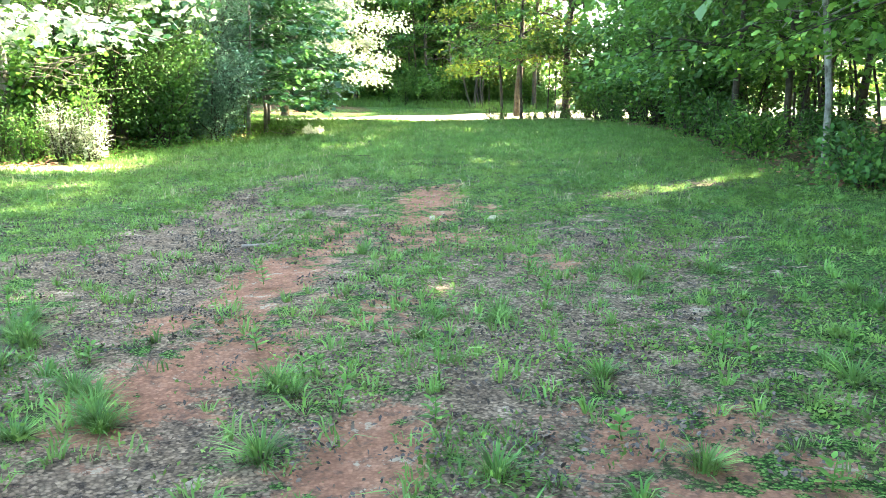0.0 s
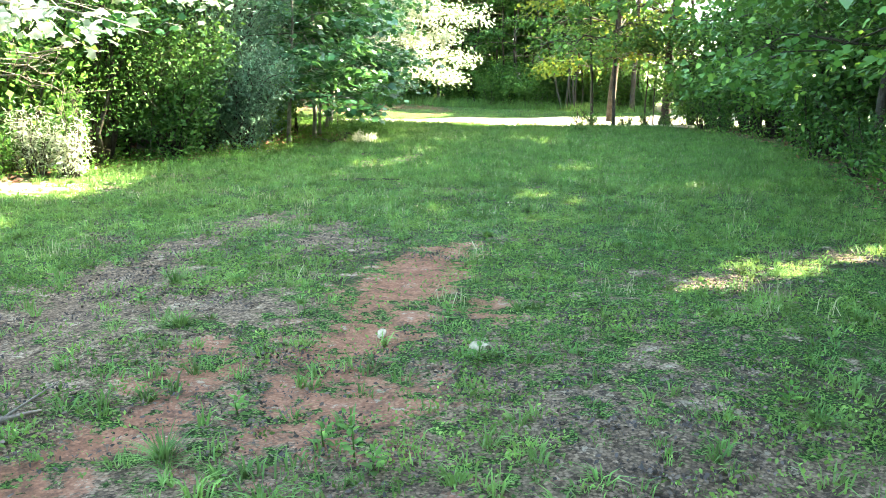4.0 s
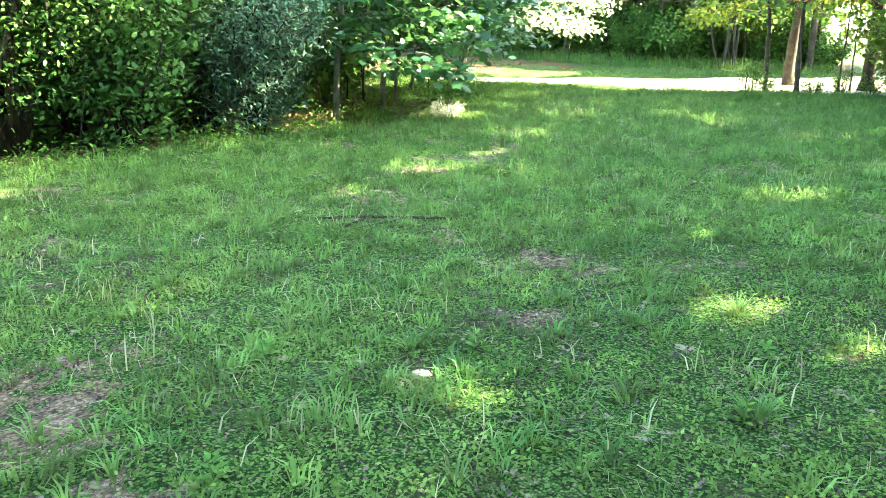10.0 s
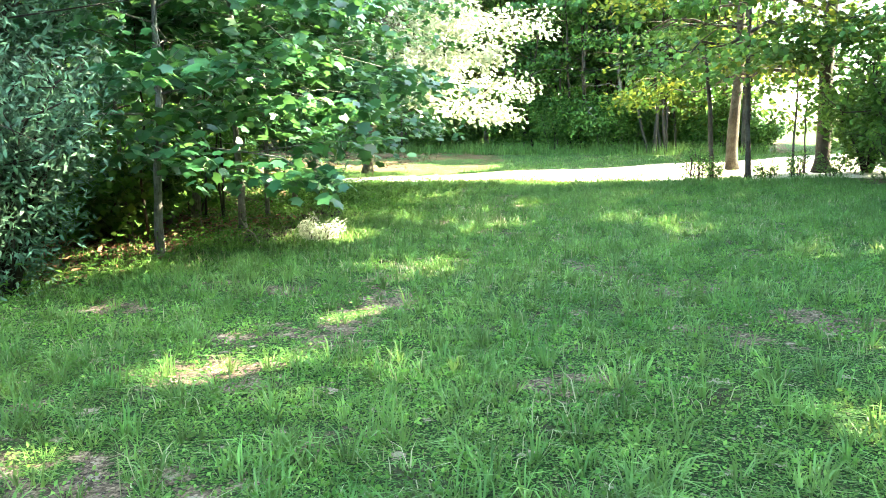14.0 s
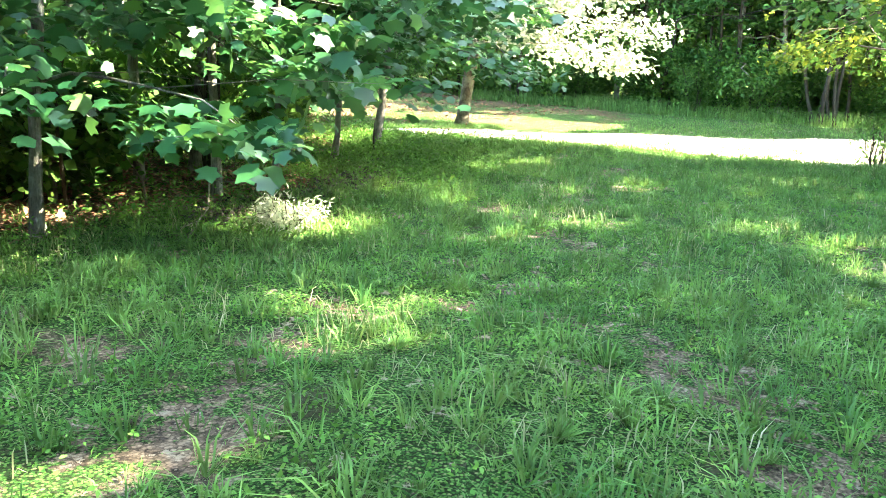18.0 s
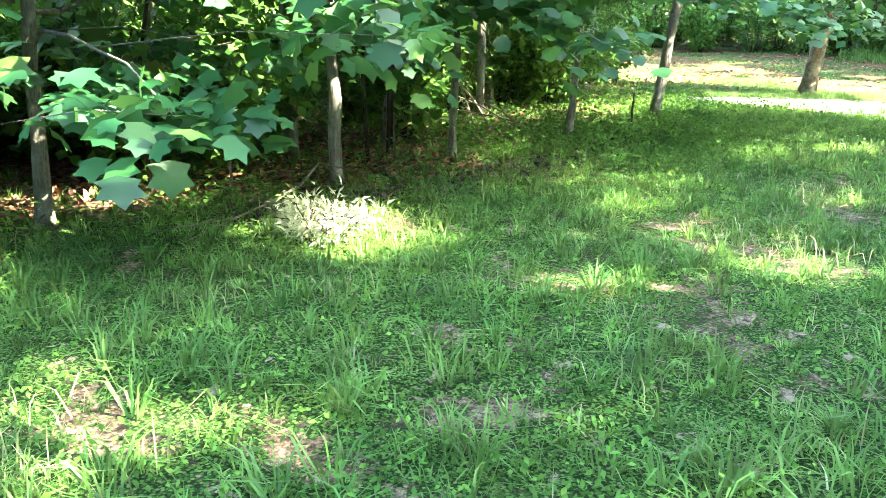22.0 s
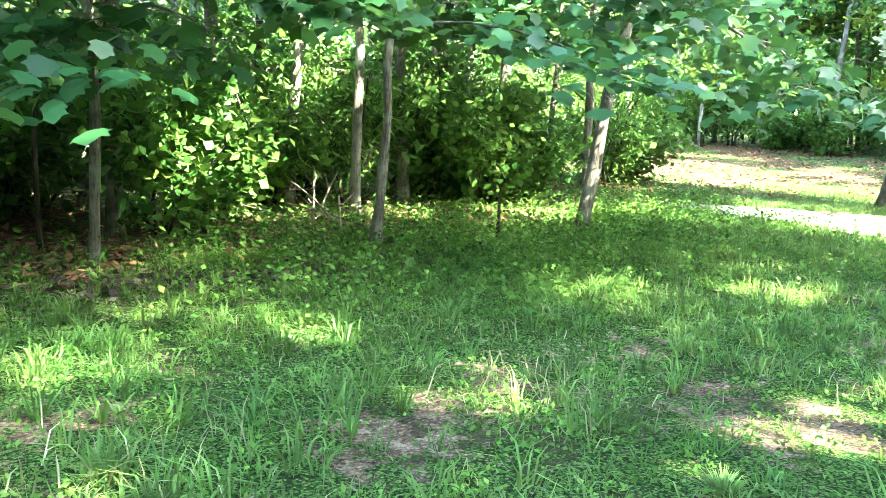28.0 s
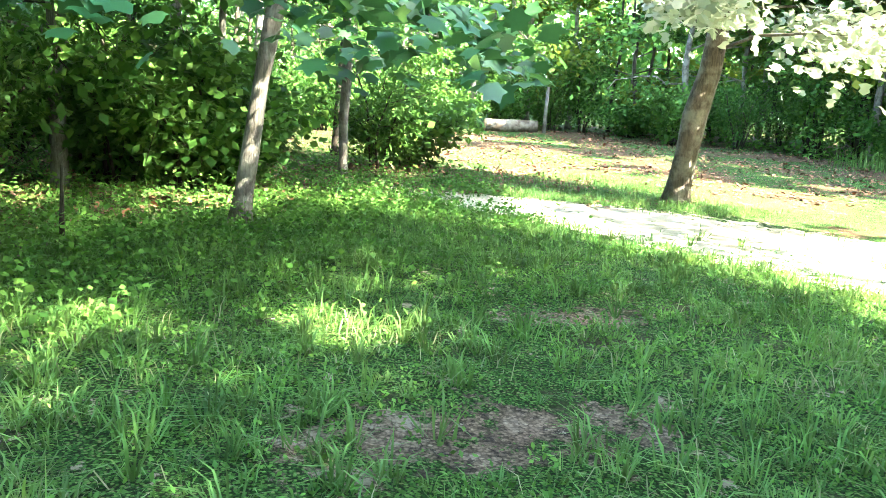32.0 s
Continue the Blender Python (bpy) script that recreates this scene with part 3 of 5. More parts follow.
# ---- the ground ----
# wheel tracks and bare places: kind, x, y, half width across x, half length along y, weight
BARE_CLAY = [
    ("clay", 0.95, 8.5, 0.22, 0.5, 1.1), ("clay", 1.15, 7.6, 0.32, 0.8, 1.0), ("clay", 0.05, 9.4, 0.2, 0.65, 1.1),
    ("clay", -0.1, 10.2, 0.14, 0.4, 0.85), ("clay", -0.52, 10.15, 0.17, 0.28, 0.85), ("clay", -0.3, 11.3, 0.28, 0.6, 1.1),
    ("clay", -0.25, 12.5, 0.2, 0.6, 0.85), ("clay", 0.3, 13.3, 0.26, 0.9, 0.68), ("clay", 0.0, 15.6, 0.3, 1.1, 1.05),
    ("clay", 0.78, 14.95, 0.2, 0.25, 0.8), ("clay", 2.1, 8.95, 0.34, 0.4, 0.75), ("clay", 2.35, 8.4, 0.4, 0.5, 0.7),
    ("clay", 0.3, 14.1, 0.36, 0.55, 0.85), ("clay", 0.55, 13.0, 0.4, 0.5, 0.75), ("clay", -0.45, 13.3, 0.3, 0.5, 0.7), ("clay", 0.6, 10.7, 0.3, 0.4, 0.62), ("clay", 2.6, 7.0, 0.7, 1.0, 0.6), ("clay", 1.5, 12.0, 0.35, 0.4, 0.55),
]
BARE_TRACKS = [
    ("mud", -2.4, 17.6, 0.36, 0.8, 0.9), ("mud", -2.42, 16.3, 0.34, 0.8, 0.95), ("mud", -2.2, 15.0, 0.36, 0.8, 0.95),
    ("mud", -1.9, 13.9, 0.34, 0.8, 1.0), ("mud", -1.7, 12.5, 0.46, 0.7, 1.05), ("mud", -2.1, 11.4, 0.62, 0.4, 0.9),
    ("mud", -0.95, 11.8, 0.2, 0.35, 1.0), ("mud", -0.75, 10.8, 0.34, 0.5, 0.85), ("mud", 0.2, 8.7, 0.17, 0.6, 0.95),
    ("mud", -1.05, 9.7, 0.3, 0.5, 0.7), ("mud", -1.05, 16.7, 0.5, 0.5, 0.8), ("mud", -1.1, 14.4, 0.4, 0.3, 0.8),
    ("mud", -1.5, 17.3, 0.4, 0.4, 0.75), ("mud", -3.5, 16.2, 0.4, 0.4, 0.7), ("mud", 1.6, 10.2, 0.4, 0.5, 0.6),
    ("mud", 1.3, 9.4, 0.3, 0.4, 0.62), ("mud", 2.3, 12.6, 0.4, 0.4, 0.6), ("mud", 0.4, 17.2, 0.5, 0.5, 0.5),
]
BARE_MEADOW = [
    ("mud", -3.9, 27.2, 0.4, 0.35, 0.75), ("mud", -4.75, 30.4, 0.45, 0.3, 0.65), ("mud", -3.45, 26.1, 0.45, 0.4, 0.85),
    ("mud", -3.7, 24.1, 0.5, 0.35, 0.8), ("mud", -3.3, 22.6, 0.6, 0.4, 0.75), ("mud", -1.5, 24.4, 0.4, 0.4, 0.7),
    ("mud", -4.2, 32.1, 0.5, 0.35, 0.9), ("mud", -4.1, 31.0, 0.5, 0.4, 0.8), ("mud", -4.8, 35.6, 0.9, 0.3, 0.95),
    ("mud", -5.6, 37.6, 0.35, 0.7, 0.85), ("mud", -5.6, 34.6, 0.5, 0.35, 0.8), ("mud", -7.1, 39.0, 0.3, 0.6, 0.8),
    ("mud", -5.9, 25.3, 0.5, 0.25, 0.6), ("mud", -2.9, 28.6, 0.35, 0.25, 0.6), ("mud", -5.4, 34.6, 0.5, 0.3, 0.65),
    # bare soil that pales the sunlit patch and streak, as sunlight would
    ("mud", -7.5, 19.3, 1.7, 0.9, 1.0), ("mud", 2.2, 16.1, 0.7, 0.35, 0.75), ("mud", 3.2, 17.2, 0.7, 0.35, 0.75),
    ("mud", -3.6, 26.4, 0.5, 0.7, 0.7), ("mud", -3.4, 25.2, 0.4, 0.5, 0.6), ("mud", -1.9, 26.3, 0.5, 0.4, 0.5),
    ("mud", -4.8, 35.3, 0.5, 0.7, 0.75), ("mud", -5.7, 37.5, 0.4, 0.8, 0.6), ("mud", -3.5, 30.6, 0.6, 0.4, 0.55),
    ("mud", -4.6, 32.2, 0.5, 0.4, 0.6),
]
BARE = BARE_CLAY + BARE_TRACKS + BARE_MEADOW


worn = np.random.default_rng(19)
BARE += [("mud", -6.5 + 8 * worn.random(), 19.5 + 18 * worn.random(), 0.18 + 0.32 * worn.random(), 0.14 + 0.26 * worn.random(), 0.62 + 0.2 * worn.random()) for _ in range(60)]


def wander(x, y, scale, seed):
    """Smooth variation between 0 and 1 from a few crossing waves."""
    g, v = np.random.default_rng(seed), 0.0
    for k in range(7):
        a, f = g.random() * 6.28, scale * (0.6 + 1.6 * g.random())
        v = v + np.sin(f * (np.cos(a) * x + np.sin(a) * y) + g.random() * 6.28)
    return 0.5 + v / 9


def bare(kind, x, y):
    m = 0.0
    wx, wy = x + 0.3 * (wander(x, y, 2.6, 3) - 0.5) + 0.16 * (wander(x, y, 7.0, 5) - 0.5), y + 0.5 * (wander(x, y, 1.9, 4) - 0.5)
    for k, cx, cy, rx, ry, w in BARE:
        fall = 0.5 if k == "clay" else 0.62 if cy < 19 else 1.15
        if k == kind:
            m = np.maximum(m, 0.95 * w * np.exp(-(((wx - cx) / rx) ** 2 + ((wy - cy) / ry) ** 2) ** 1.3 * fall))
    return m + 0 * x


def left_edge(y):
    """Where the mown clearing ends against the wood."""
    return np.interp(y, [0, 14, 20, 24, 27, 30, 34, 38, 42, 46], [-9, -9.5, -7.6, -6.8, -6.9, -7.2, -8.4, -10.8, -13, -13.5])


def right_edge(y):
    return np.interp(y, [0, 10, 16, 20, 30, 38, 43], [7, 6, 4.8, 4.0, 4.0, 2.0, 0.5])


def lawn(x, y):
    """The open shaded ground behind the leaning tree."""
    return (y > 39.4 - 0.2 * (x + 2.9)) & (y < 55.0 + 0.2 * (x + 12)) & (x < -9.3) & (x > -26)


def strip(x, y):
    """The pale drive, with sunlight put into its colour, widening into the open field."""
    near = y - np.interp(x, [-14, -13, -9.5, -6, -2, 4], [39.0, 39.6, 40.6, 41.6, 41.5, 41.8])
    far = np.interp(x, [-13, -11.5, -10, -6, -2, 4, 12], [41.2, 43, 44.2, 46.6, 50.5, 57, 64]) - y
    return np.clip(near / 0.5 + 0.5 * (wander(x, y, 3.0, 51) - 0.5), 0, 1) * np.clip(far / 0.8, 0, 1) * np.clip((x + 14.0) / 1.2, 0, 1)


def in_wood(x, y):
    """0 in the clearing, 1 under the trees."""
    left = np.clip((left_edge(y) - x) / 0.9, 0, 1) * (y < 47)
    right = np.clip((x - right_edge(y)) / 0.9, 0, 1) * (y < 42)
    far = np.clip((y - 53 - 0.25 * (x + 8)) / 1.5, 0, 1) * (x < 1)
    return np.maximum(np.maximum(left, right), far) * np.where(lawn(x, y), 0.55, 1.0)


def axis_steps(lo, near, past, hi):
    """Places of the ground's grid lines: close together between near and past, wide apart far off."""
    mid = np.concatenate([np.arange(lo, near, 0.25), np.arange(near, past, 0.11), np.arange(past, hi, 0.25)])
    far = np.geomspace(1.0, 900.0, 22)
    return np.concatenate([lo - far[::-1], mid, hi + far])


gx, gy = np.meshgrid(axis_steps(-26, -5, 4, 12), axis_steps(2, 7, 19, 62), indexing="ij")
clay_m, mud_m = bare("clay", gx, gy), bare("mud", gx, gy)
gz = relief(np.clip(gx, -60, 60), np.clip(gy, -40, 90)) - 0.035 * np.maximum(clay_m, mud_m) + 0.02 * (wander(gx, gy, 5.0, 8) - 0.5)
nx, ny = gx.shape
ii, jj = np.meshgrid(np.arange(nx - 1), np.arange(ny - 1), indexing="ij")
quads = np.stack([ii * ny + jj, (ii + 1) * ny + jj, (ii + 1) * ny + jj + 1, ii * ny + jj + 1], -1).reshape(-1, 4)
soil = joined("ground", np.stack([gx, gy, gz], -1).reshape(-1, 3), [quads])
field = strip(gx, gy)
# last mask: sunlight painted on the strip and on a patch by the thicket
for n, m in (("clay", clay_m), ("mud", mud_m * 0.95 + (0.12 * wander(gx, gy, 1.2, 21) + 0.68 * np.clip((17 - gy) / 4, 0, 1) * np.clip((3.5 - np.abs(gx - 0.3)) / 2, 0, 1)) * (1 - in_wood(gx, gy))),
             ("litter", 0.62 * in_wood(gx, gy) * (gx > -30) * (gx < 19) * (gy > -12) * (gy < 66) * np.clip(0.55 + 0.8 * wander(gx, gy, 0.9, 22), 0, 1) + 0.75 * lawn(gx, gy) * np.clip(2.2 * wander(gx, gy, 1.4, 23) - 0.5, 0, 1)), ("sunlit_dry", 0.95 * np.maximum(field, 0.8 * np.exp(-((gx + 7.5) / 1.5) ** 2 - ((gy - 19.3) / 0.85) ** 2)))):
    soil.attributes.new(n, "FLOAT", "POINT").data.foreach_set("value", m.ravel().astype(np.float32))
tagged(part("ground", soil, SOIL, smooth=True), "grassy clearing floor of red clay, grey mud and leaf litter", "ground", kind="structure")

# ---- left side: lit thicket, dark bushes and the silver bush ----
tree("tulip_tree", "young tulip tree over a thicket, broad leaves painted pale for sunlight", (-9.2, 20.6), 9.5, 0.11, first=2.3, spread=3.0, limbs=18,
     leaves=6500, size=0.145, outline=TULIP, leaf=SUNLIT_LEAF, seed=21, pull=(0.5, -0.2), droop=0.3, tilt=0.3)
tree("tulip_tree", "slender tulip tree leaning out of a sunlit thicket, leaves painted pale for sunlight", (-10.0, 17.6), 9.0, 0.09, first=2.6, spread=2.9, limbs=14,
     leaves=5200, size=0.145, outline=TULIP, leaf=SUNLIT_LEAF, seed=22, pull=(0.5, 0.0), droop=0.3)
tree("tulip_tree", "thin tulip tree behind dark bushes", (-10.6, 23.4), 8, 0.09, first=2.4, spread=2.8, limbs=14,
     leaves=3600, size=0.17, outline=TULIP, leaf=BIG_LEAF, seed=23, pull=(0.3, 0.0))
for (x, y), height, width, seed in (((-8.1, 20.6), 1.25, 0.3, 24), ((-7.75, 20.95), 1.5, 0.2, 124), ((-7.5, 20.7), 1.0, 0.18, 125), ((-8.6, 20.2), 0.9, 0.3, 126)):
    shrub("privet_bush", "upright bush with small leaves, some bushes painted pale for sunlight", (x, y), height, width, 11, 1100, 0.085, LANCE, UNDER_LEAF if seed in (124, 126) else SUNLIT_LEAF, seed=seed, arch=0.12, group="sunlit bushes below the tulip trees")
# added bush whose dark leaves stand for the shade of a hollow
shrub("privet_bush", "low bush with dull green leaves, added to darken a shaded hollow", (-9.3, 20.2), 1.3, 0.7, 14, 3200, 0.085, LANCE, DARK_LEAF, seed=25, arch=0.2)
shrub("dark_bush", "tall dark green bush with drooping stems", (-8.5, 22.7), 4.8, 1.7, 20, 19000, 0.068, OVAL, DARK_LEAF, seed=26, lift=0.55)
shrub("dark_bush", "tall dark green bush with drooping stems", (-9.4, 24.4), 5.4, 1.8, 18, 17000, 0.068, OVAL, DARK_LEAF, seed=27, lift=0.55)
shrub("dark_bush", "dark green bush at the clearing's edge", (-7.8, 23.9), 2.8, 1.15, 18, 9000, 0.09, OVAL, DARK_LEAF, seed=28)
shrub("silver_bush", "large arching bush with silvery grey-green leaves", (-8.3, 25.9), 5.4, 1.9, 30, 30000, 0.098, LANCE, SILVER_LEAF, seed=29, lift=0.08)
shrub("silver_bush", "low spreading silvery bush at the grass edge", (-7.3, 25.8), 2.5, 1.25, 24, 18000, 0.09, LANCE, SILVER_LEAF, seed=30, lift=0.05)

shrub("weed_clump", "clump of weeds painted pale for sunlight at the clearing's edge", (-6.05, 29.75), 0.3, 0.3, 18, 1300, 0.06, LANCE, SUNLIT_LEAF, seed=31, lift=0.02, category="weed")

# ---- left row of slim trees with big leaves along the clearing ----
ROW = [((-7.45, 28.25), 10, 0.075, (0.0, 0.02), 0.9, 2.4, 31), ((-7.9, 30.7), 11, 0.08, (0.01, 0.0), 1.3, 2.6, 32),
       ((-8.5, 32.35), 10, 0.055, (0.02, 0.0), 2.0, 2.0, 33), ((-10.05, 32.4), 13, 0.11, (0.05, 0.02), 2.6, 2.6, 34),
       ((-9.35, 34.7), 11, 0.065, (0.05, 0.03), 1.9, 2.3, 35), ((-11.85, 35.05), 13, 0.09, (0.02, 0.01), 2.6, 2.4, 36),
       ((-12.3, 34.3), 12, 0.1, (0.06, 0.02), 2.6, 2.4, 37),        ((-14.0, 36.6), 12, 0.06, (0.03, 0.01), 2.2, 2.2, 39), ((-14.6, 39.7), 14, 0.1, (0.04, 0.0), 2.4, 2.6, 40),
       ((-8.9, 29.4), 12, 0.05, (0.0, 0.02), 2.0, 1.8, 41), ((-9.4, 30.9), 13, 0.09, (0.02, 0.02), 2.6, 2.4, 42),
       ((-12.6, 31.2), 14, 0.1, (0.02, 0.0), 3.0, 2.6, 43), ((-14.1, 37.8), 13, 0.065, (0.03, 0.0), 2.4, 2.4, 44)]
for (x, y), height, radius, lean, first, spread, seed in ROW:
    tree("tulip_tree", "slim grey-barked young tulip tree with broad lobed leaves", (x, y), height * (0.72 if y < 36 else 1.0), radius * 0.74, first + 0.35, spread * 0.85, 26, 4800, 0.16,
         TULIP, BIG_LEAF, BARK, lean, seed, (0.25, -0.05), 0.35, tilt=0.28, twigs=3, group="row of slim trees beside the clearing", flat=0.12)


tree("tulip_tree", "grey-barked tulip tree with long boughs over the sunlit strip", (-10.45, 37.45), 12.5, 0.085, 2.1, 2.7, 30, 7500, 0.14,
     TULIP, BIG_LEAF, BARK, (0.05, 0.04), 38, (0.25, 0.8), 0.4, tilt=0.28, twigs=3, group="row of slim trees beside the clearing", flat=0.14, cone=0.4)


def spray(base, aim, reach, count, seed):
    """Low branch hanging into the clearing, each big leaf a piece of its own."""
    g = np.random.default_rng(seed)
    root = new("low_branch")
    root.location = base
    tagged(root, "low tulip tree branch with large blue-green leaves", "branch", "low leafy branches")
    d = np.array(aim, float)
    d /= np.linalg.norm(d)
    s = np.linspace(0, 1, 6)[:, None]
    line = d * reach * s + np.array([0, 0, 0.18 * reach]) * (s - 1.5 * s ** 2)
    part("twig", tubes_mesh("twig", [tube(line, np.linspace(0.016, 0.005, 6), 5, 0.05, seed)]), BARK, root)
    me = leaf_cloud("leaf", np.zeros((1, 3)), np.array([[0.0, 1, 0]]), np.array([[0.0, 0, 1]]), np.ones(1), LOBED)
    me.materials.append(BIG_LEAF)
    side = np.cross(d, (0, 0, 1))
    for i in range(count):
        f = 0.3 + 0.75 * g.random() ** 0.8
        at = d * reach * f + side * g.normal() * 0.14 * reach + np.array([0, 0, 0.18 * reach * (f - 1.5 * f * f) + 0.1 * g.normal()])
        if not open_to_sun(np.array([at]) + np.array(base))[0]:
            continue
        leaf = new("leaf", me)
        leaf.parent = root
        z = math.atan2(d[1], d[0]) - math.pi / 2 + g.normal() * 0.9
        size = 0.085 + 0.075 * g.random()
        leaf.matrix_basis = Matrix.LocRotScale(Vector(at), Euler((-0.45 + 0.3 * g.normal(), 0.3 * g.normal(), z)), (size,) * 3)


spray((-7.4, 28.2, 1.5), (1.25, -0.95, -0.12), 1.8, 120, 51)
spray((-7.4, 28.3, 2.3), (0.9, 0.0, 0.0), 1.5, 100, 52)
spray((-7.4, 28.1, 2.0), (0.3, -0.9, 0.0), 1.3, 60, 56)
spray((-7.8, 30.7, 1.65), (0.9, 0.1, -0.25), 1.3, 120, 53)
spray((-9.3, 34.8, 2.0), (2.7, 0.9, -0.25), 2.8, 170, 57)
spray((-8.4, 32.3, 1.6), (2.5, -0.05, -0.2), 2.45, 120, 54)
spray((-10.3, 37.3, 2.5), (0.7, -0.7, -0.05), 2.2, 70, 55)

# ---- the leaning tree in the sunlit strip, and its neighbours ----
tree("leaning_maple", "thick pale leaning maple trunk, crown over the drive painted pale for sunlight", (-12.0, 43.7), 12, 0.165, first=2.1, spread=2.0, limbs=34, leaves=18000,
     size=0.13, outline=MAPLE, leaf=SUNLIT_LEAF, bark=PALE_BARK, lean=(0.13, 0.08), seed=61, pull=(2.7, -0.5), droop=0.36, cone=0.2, gaps=False, flat=0.3)
tree("maple", "straight maple at the field's edge, its bark darkened as if backlit", (-1.1, 46.0), 14, 0.17, first=2.6, spread=4.6, limbs=28, leaves=17000, size=0.15,
     outline=MAPLE, leaf=LIME_LEAF, bark=DARK_BARK, seed=63, droop=0.4, gaps=True)
for (x, y), radius, seed in (((-1.55, 42.7), 0.06, 64), ((-0.65, 42.0), 0.065, 65), ((0.45, 43.4), 0.035, 66), ((0.75, 43.9), 0.03, 67)):
    tree("sapling", "thin dark sapling trunk among low weeds", (x, y), 8.5 if radius > 0.05 else 4.5, radius, 3.0 if radius > 0.05 else 1.8, 1.9, 9,
         1300 if radius > 0.05 else 300, 0.16, MAPLE, OAK_LEAF, DARK_BARK, seed=seed)
tree("forked_oak", "thick dark forked oak at the clearing's far corner", (1.2, 44.4), 17, 0.21, first=2.2, spread=5.0, limbs=28, leaves=22000, size=0.15,
     outline=MAPLE, leaf=OAK_LEAF, bark=DARK_BARK, seed=68, pull=(0.2, -0.6), lean=(-0.02, 0.0))
tree("oak", "dark oak with a leaning trunk and dense leaves", (3.4, 43.0), 17, 0.22, first=1.2, spread=4.4, limbs=26, leaves=18000, size=0.15,
     outline=MAPLE, leaf=OAK_LEAF, bark=DARK_BARK, seed=69, lean=(0.08, 0.0))

for (x, y), height, width, seed in (((2.9, 41.4), 4.2, 1.7, 591), ((3.9, 38.4), 4.6, 1.6, 592), ((4.5, 35.2), 4.0, 1.5, 593), ((5.0, 28.4), 3.4, 1.3, 594), ((2.2, 43.6), 2.6, 1.3, 595)):
    shrub("hazel_bush", "tall dense hazel bush in the dark corner of the clearing", (x, y), height, width, 18, 5200, 0.15, OVAL, OAK_LEAF if seed % 2 else DARK_LEAF, seed=seed, group="tall bushes at the wood's edge")

for (x, y), height, width, seed in (((-1.9, 41.6), 1.0, 0.3, 596), ((-1.5, 41.9), 0.6, 0.22, 599), ((-0.2, 42.2), 0.5, 0.25, 597), ((0.5, 42.6), 0.7, 0.22, 600), ((1.3, 42.8), 0.6, 0.3, 598)):
    shrub("low_bush", "small wispy bright bush around thin trunks", (x, y), height, width, 8, 420, 0.1, LANCE, UNDER_LEAF, seed=seed, group="low bushes at the field's edge", arch=0.1)

# ---- right side: dense edge of maples, and the wood behind that shades the clearing ----
RIGHT = [((7.6, 6.0), 11), ((8.2, 10.5), 11), ((6.6, 14.6), 11), ((5.65, 19.9), 11), ((5.8, 23.2), 12), ((5.4, 26.6), 13),
         ((5.6, 30.2), 17), ((5.2, 33.8), 18), ((4.8, 37.0), 18), ((4.4, 40.0), 18), ((6.6, 43.0), 18)]
for i, ((x, y), height) in enumerate(RIGHT):
    tree("maple", "maple with layered green boughs down to the grass", (x, y), height, 0.06 + 0.015 * (i % 3) if i < 6 else 0.12, 1.7 if i < 6 else 1.5, 2.9, 28, 16000 if i < 5 else 8000, 0.1 if i < 5 else 0.14, MAPLE,
         MAPLE_LEAF if i < 4 else OAK_LEAF, BARK if i == 3 else DARK_BARK, ((i % 3 - 1) * 0.02, 0), 70 + i, (-0.15, 0), 0.3 if i < 6 else 0.45, cone=0.25, group="maples along the clearing's edge")
k = 0
for row, (xs, step) in enumerate(((10.0, 3.4), (13.0, 3.8), (16.5, 4.2))):
    for y in np.arange(-8 + row, 46.0, step):
        k += 1
        tree("maple", "tall dark-trunked maple deep in the wood", (xs + rng.normal() * 0.7, y + rng.normal() * 0.6), 12.0 + rng.random() * 2 + 5 * (y > 24), 0.14, 3.0, 3.6, 14, 2700,
             0.46, DIAMOND, OAK_LEAF, DARK_BARK, seed=100 + k, twigs=1, cone=0.35, flat=0.3, sides=7, group="maples of the dark wood")
for i, (x, y) in enumerate([(5.3, 16.8), (4.9, 21.4), (4.8, 24.6), (4.6, 28.3), (4.7, 31.8), (4.2, 35.4), (3.2, 38.6), (2.6, 41.3), (6.0, 12.5), (6.6, 18.6), (6.4, 22.4), (6.3, 29.4)]):
    shrub("edge_bush", "leafy green bush at the wood's edge", (x, y), 0.8 + 0.2 * (i % 3) if y < 25 else 1.5 + 0.5 * (i % 3), 0.7 if y < 25 else 1.0, 10, 1700, 0.08, OVAL, OAK_LEAF if i % 2 else DARK_LEAF, seed=200 + i, group="bushes along the wood's edge")

# ---- the wood behind: left depth and far edge ----
proto = []
for i in range(5):
    proto.append(tree("forest_tree", "thin-trunked forest tree with a light green crown", (-19.0 - 2.6 * i, 30.0 + (i * 3.7) % 7), 8.5 + 1.0 * (i % 3), 0.075 + 0.02 * (i % 3), 1.6 + 0.4 * (i % 2), 2.8,
                      11, 2300, 0.17 if i < 3 else 0.21, LEAFLET if i < 3 else DIAMOND, LIME_LEAF if i == 4 else (OAK_LEAF if i > 2 else UNDER_LEAF), BARK if i % 3 else DARK_BARK, seed=300 + i, gaps=False, twigs=2, sides=7, group="trees of the wood", flat=0.25))
bush = []
for i in range(4):
    bush.append(shrub("understory_bush", "leafy green bush under the trees", (-11.5 - 1.7 * i, 27.2 + (i * 2.9) % 5), 1.2 + 0.45 * i, 1.15, 6, 2600, 0.12, LANCE if i == 2 else DIAMOND, UNDER_LEAF, seed=320 + i,
                      group="bushes of the wood"))


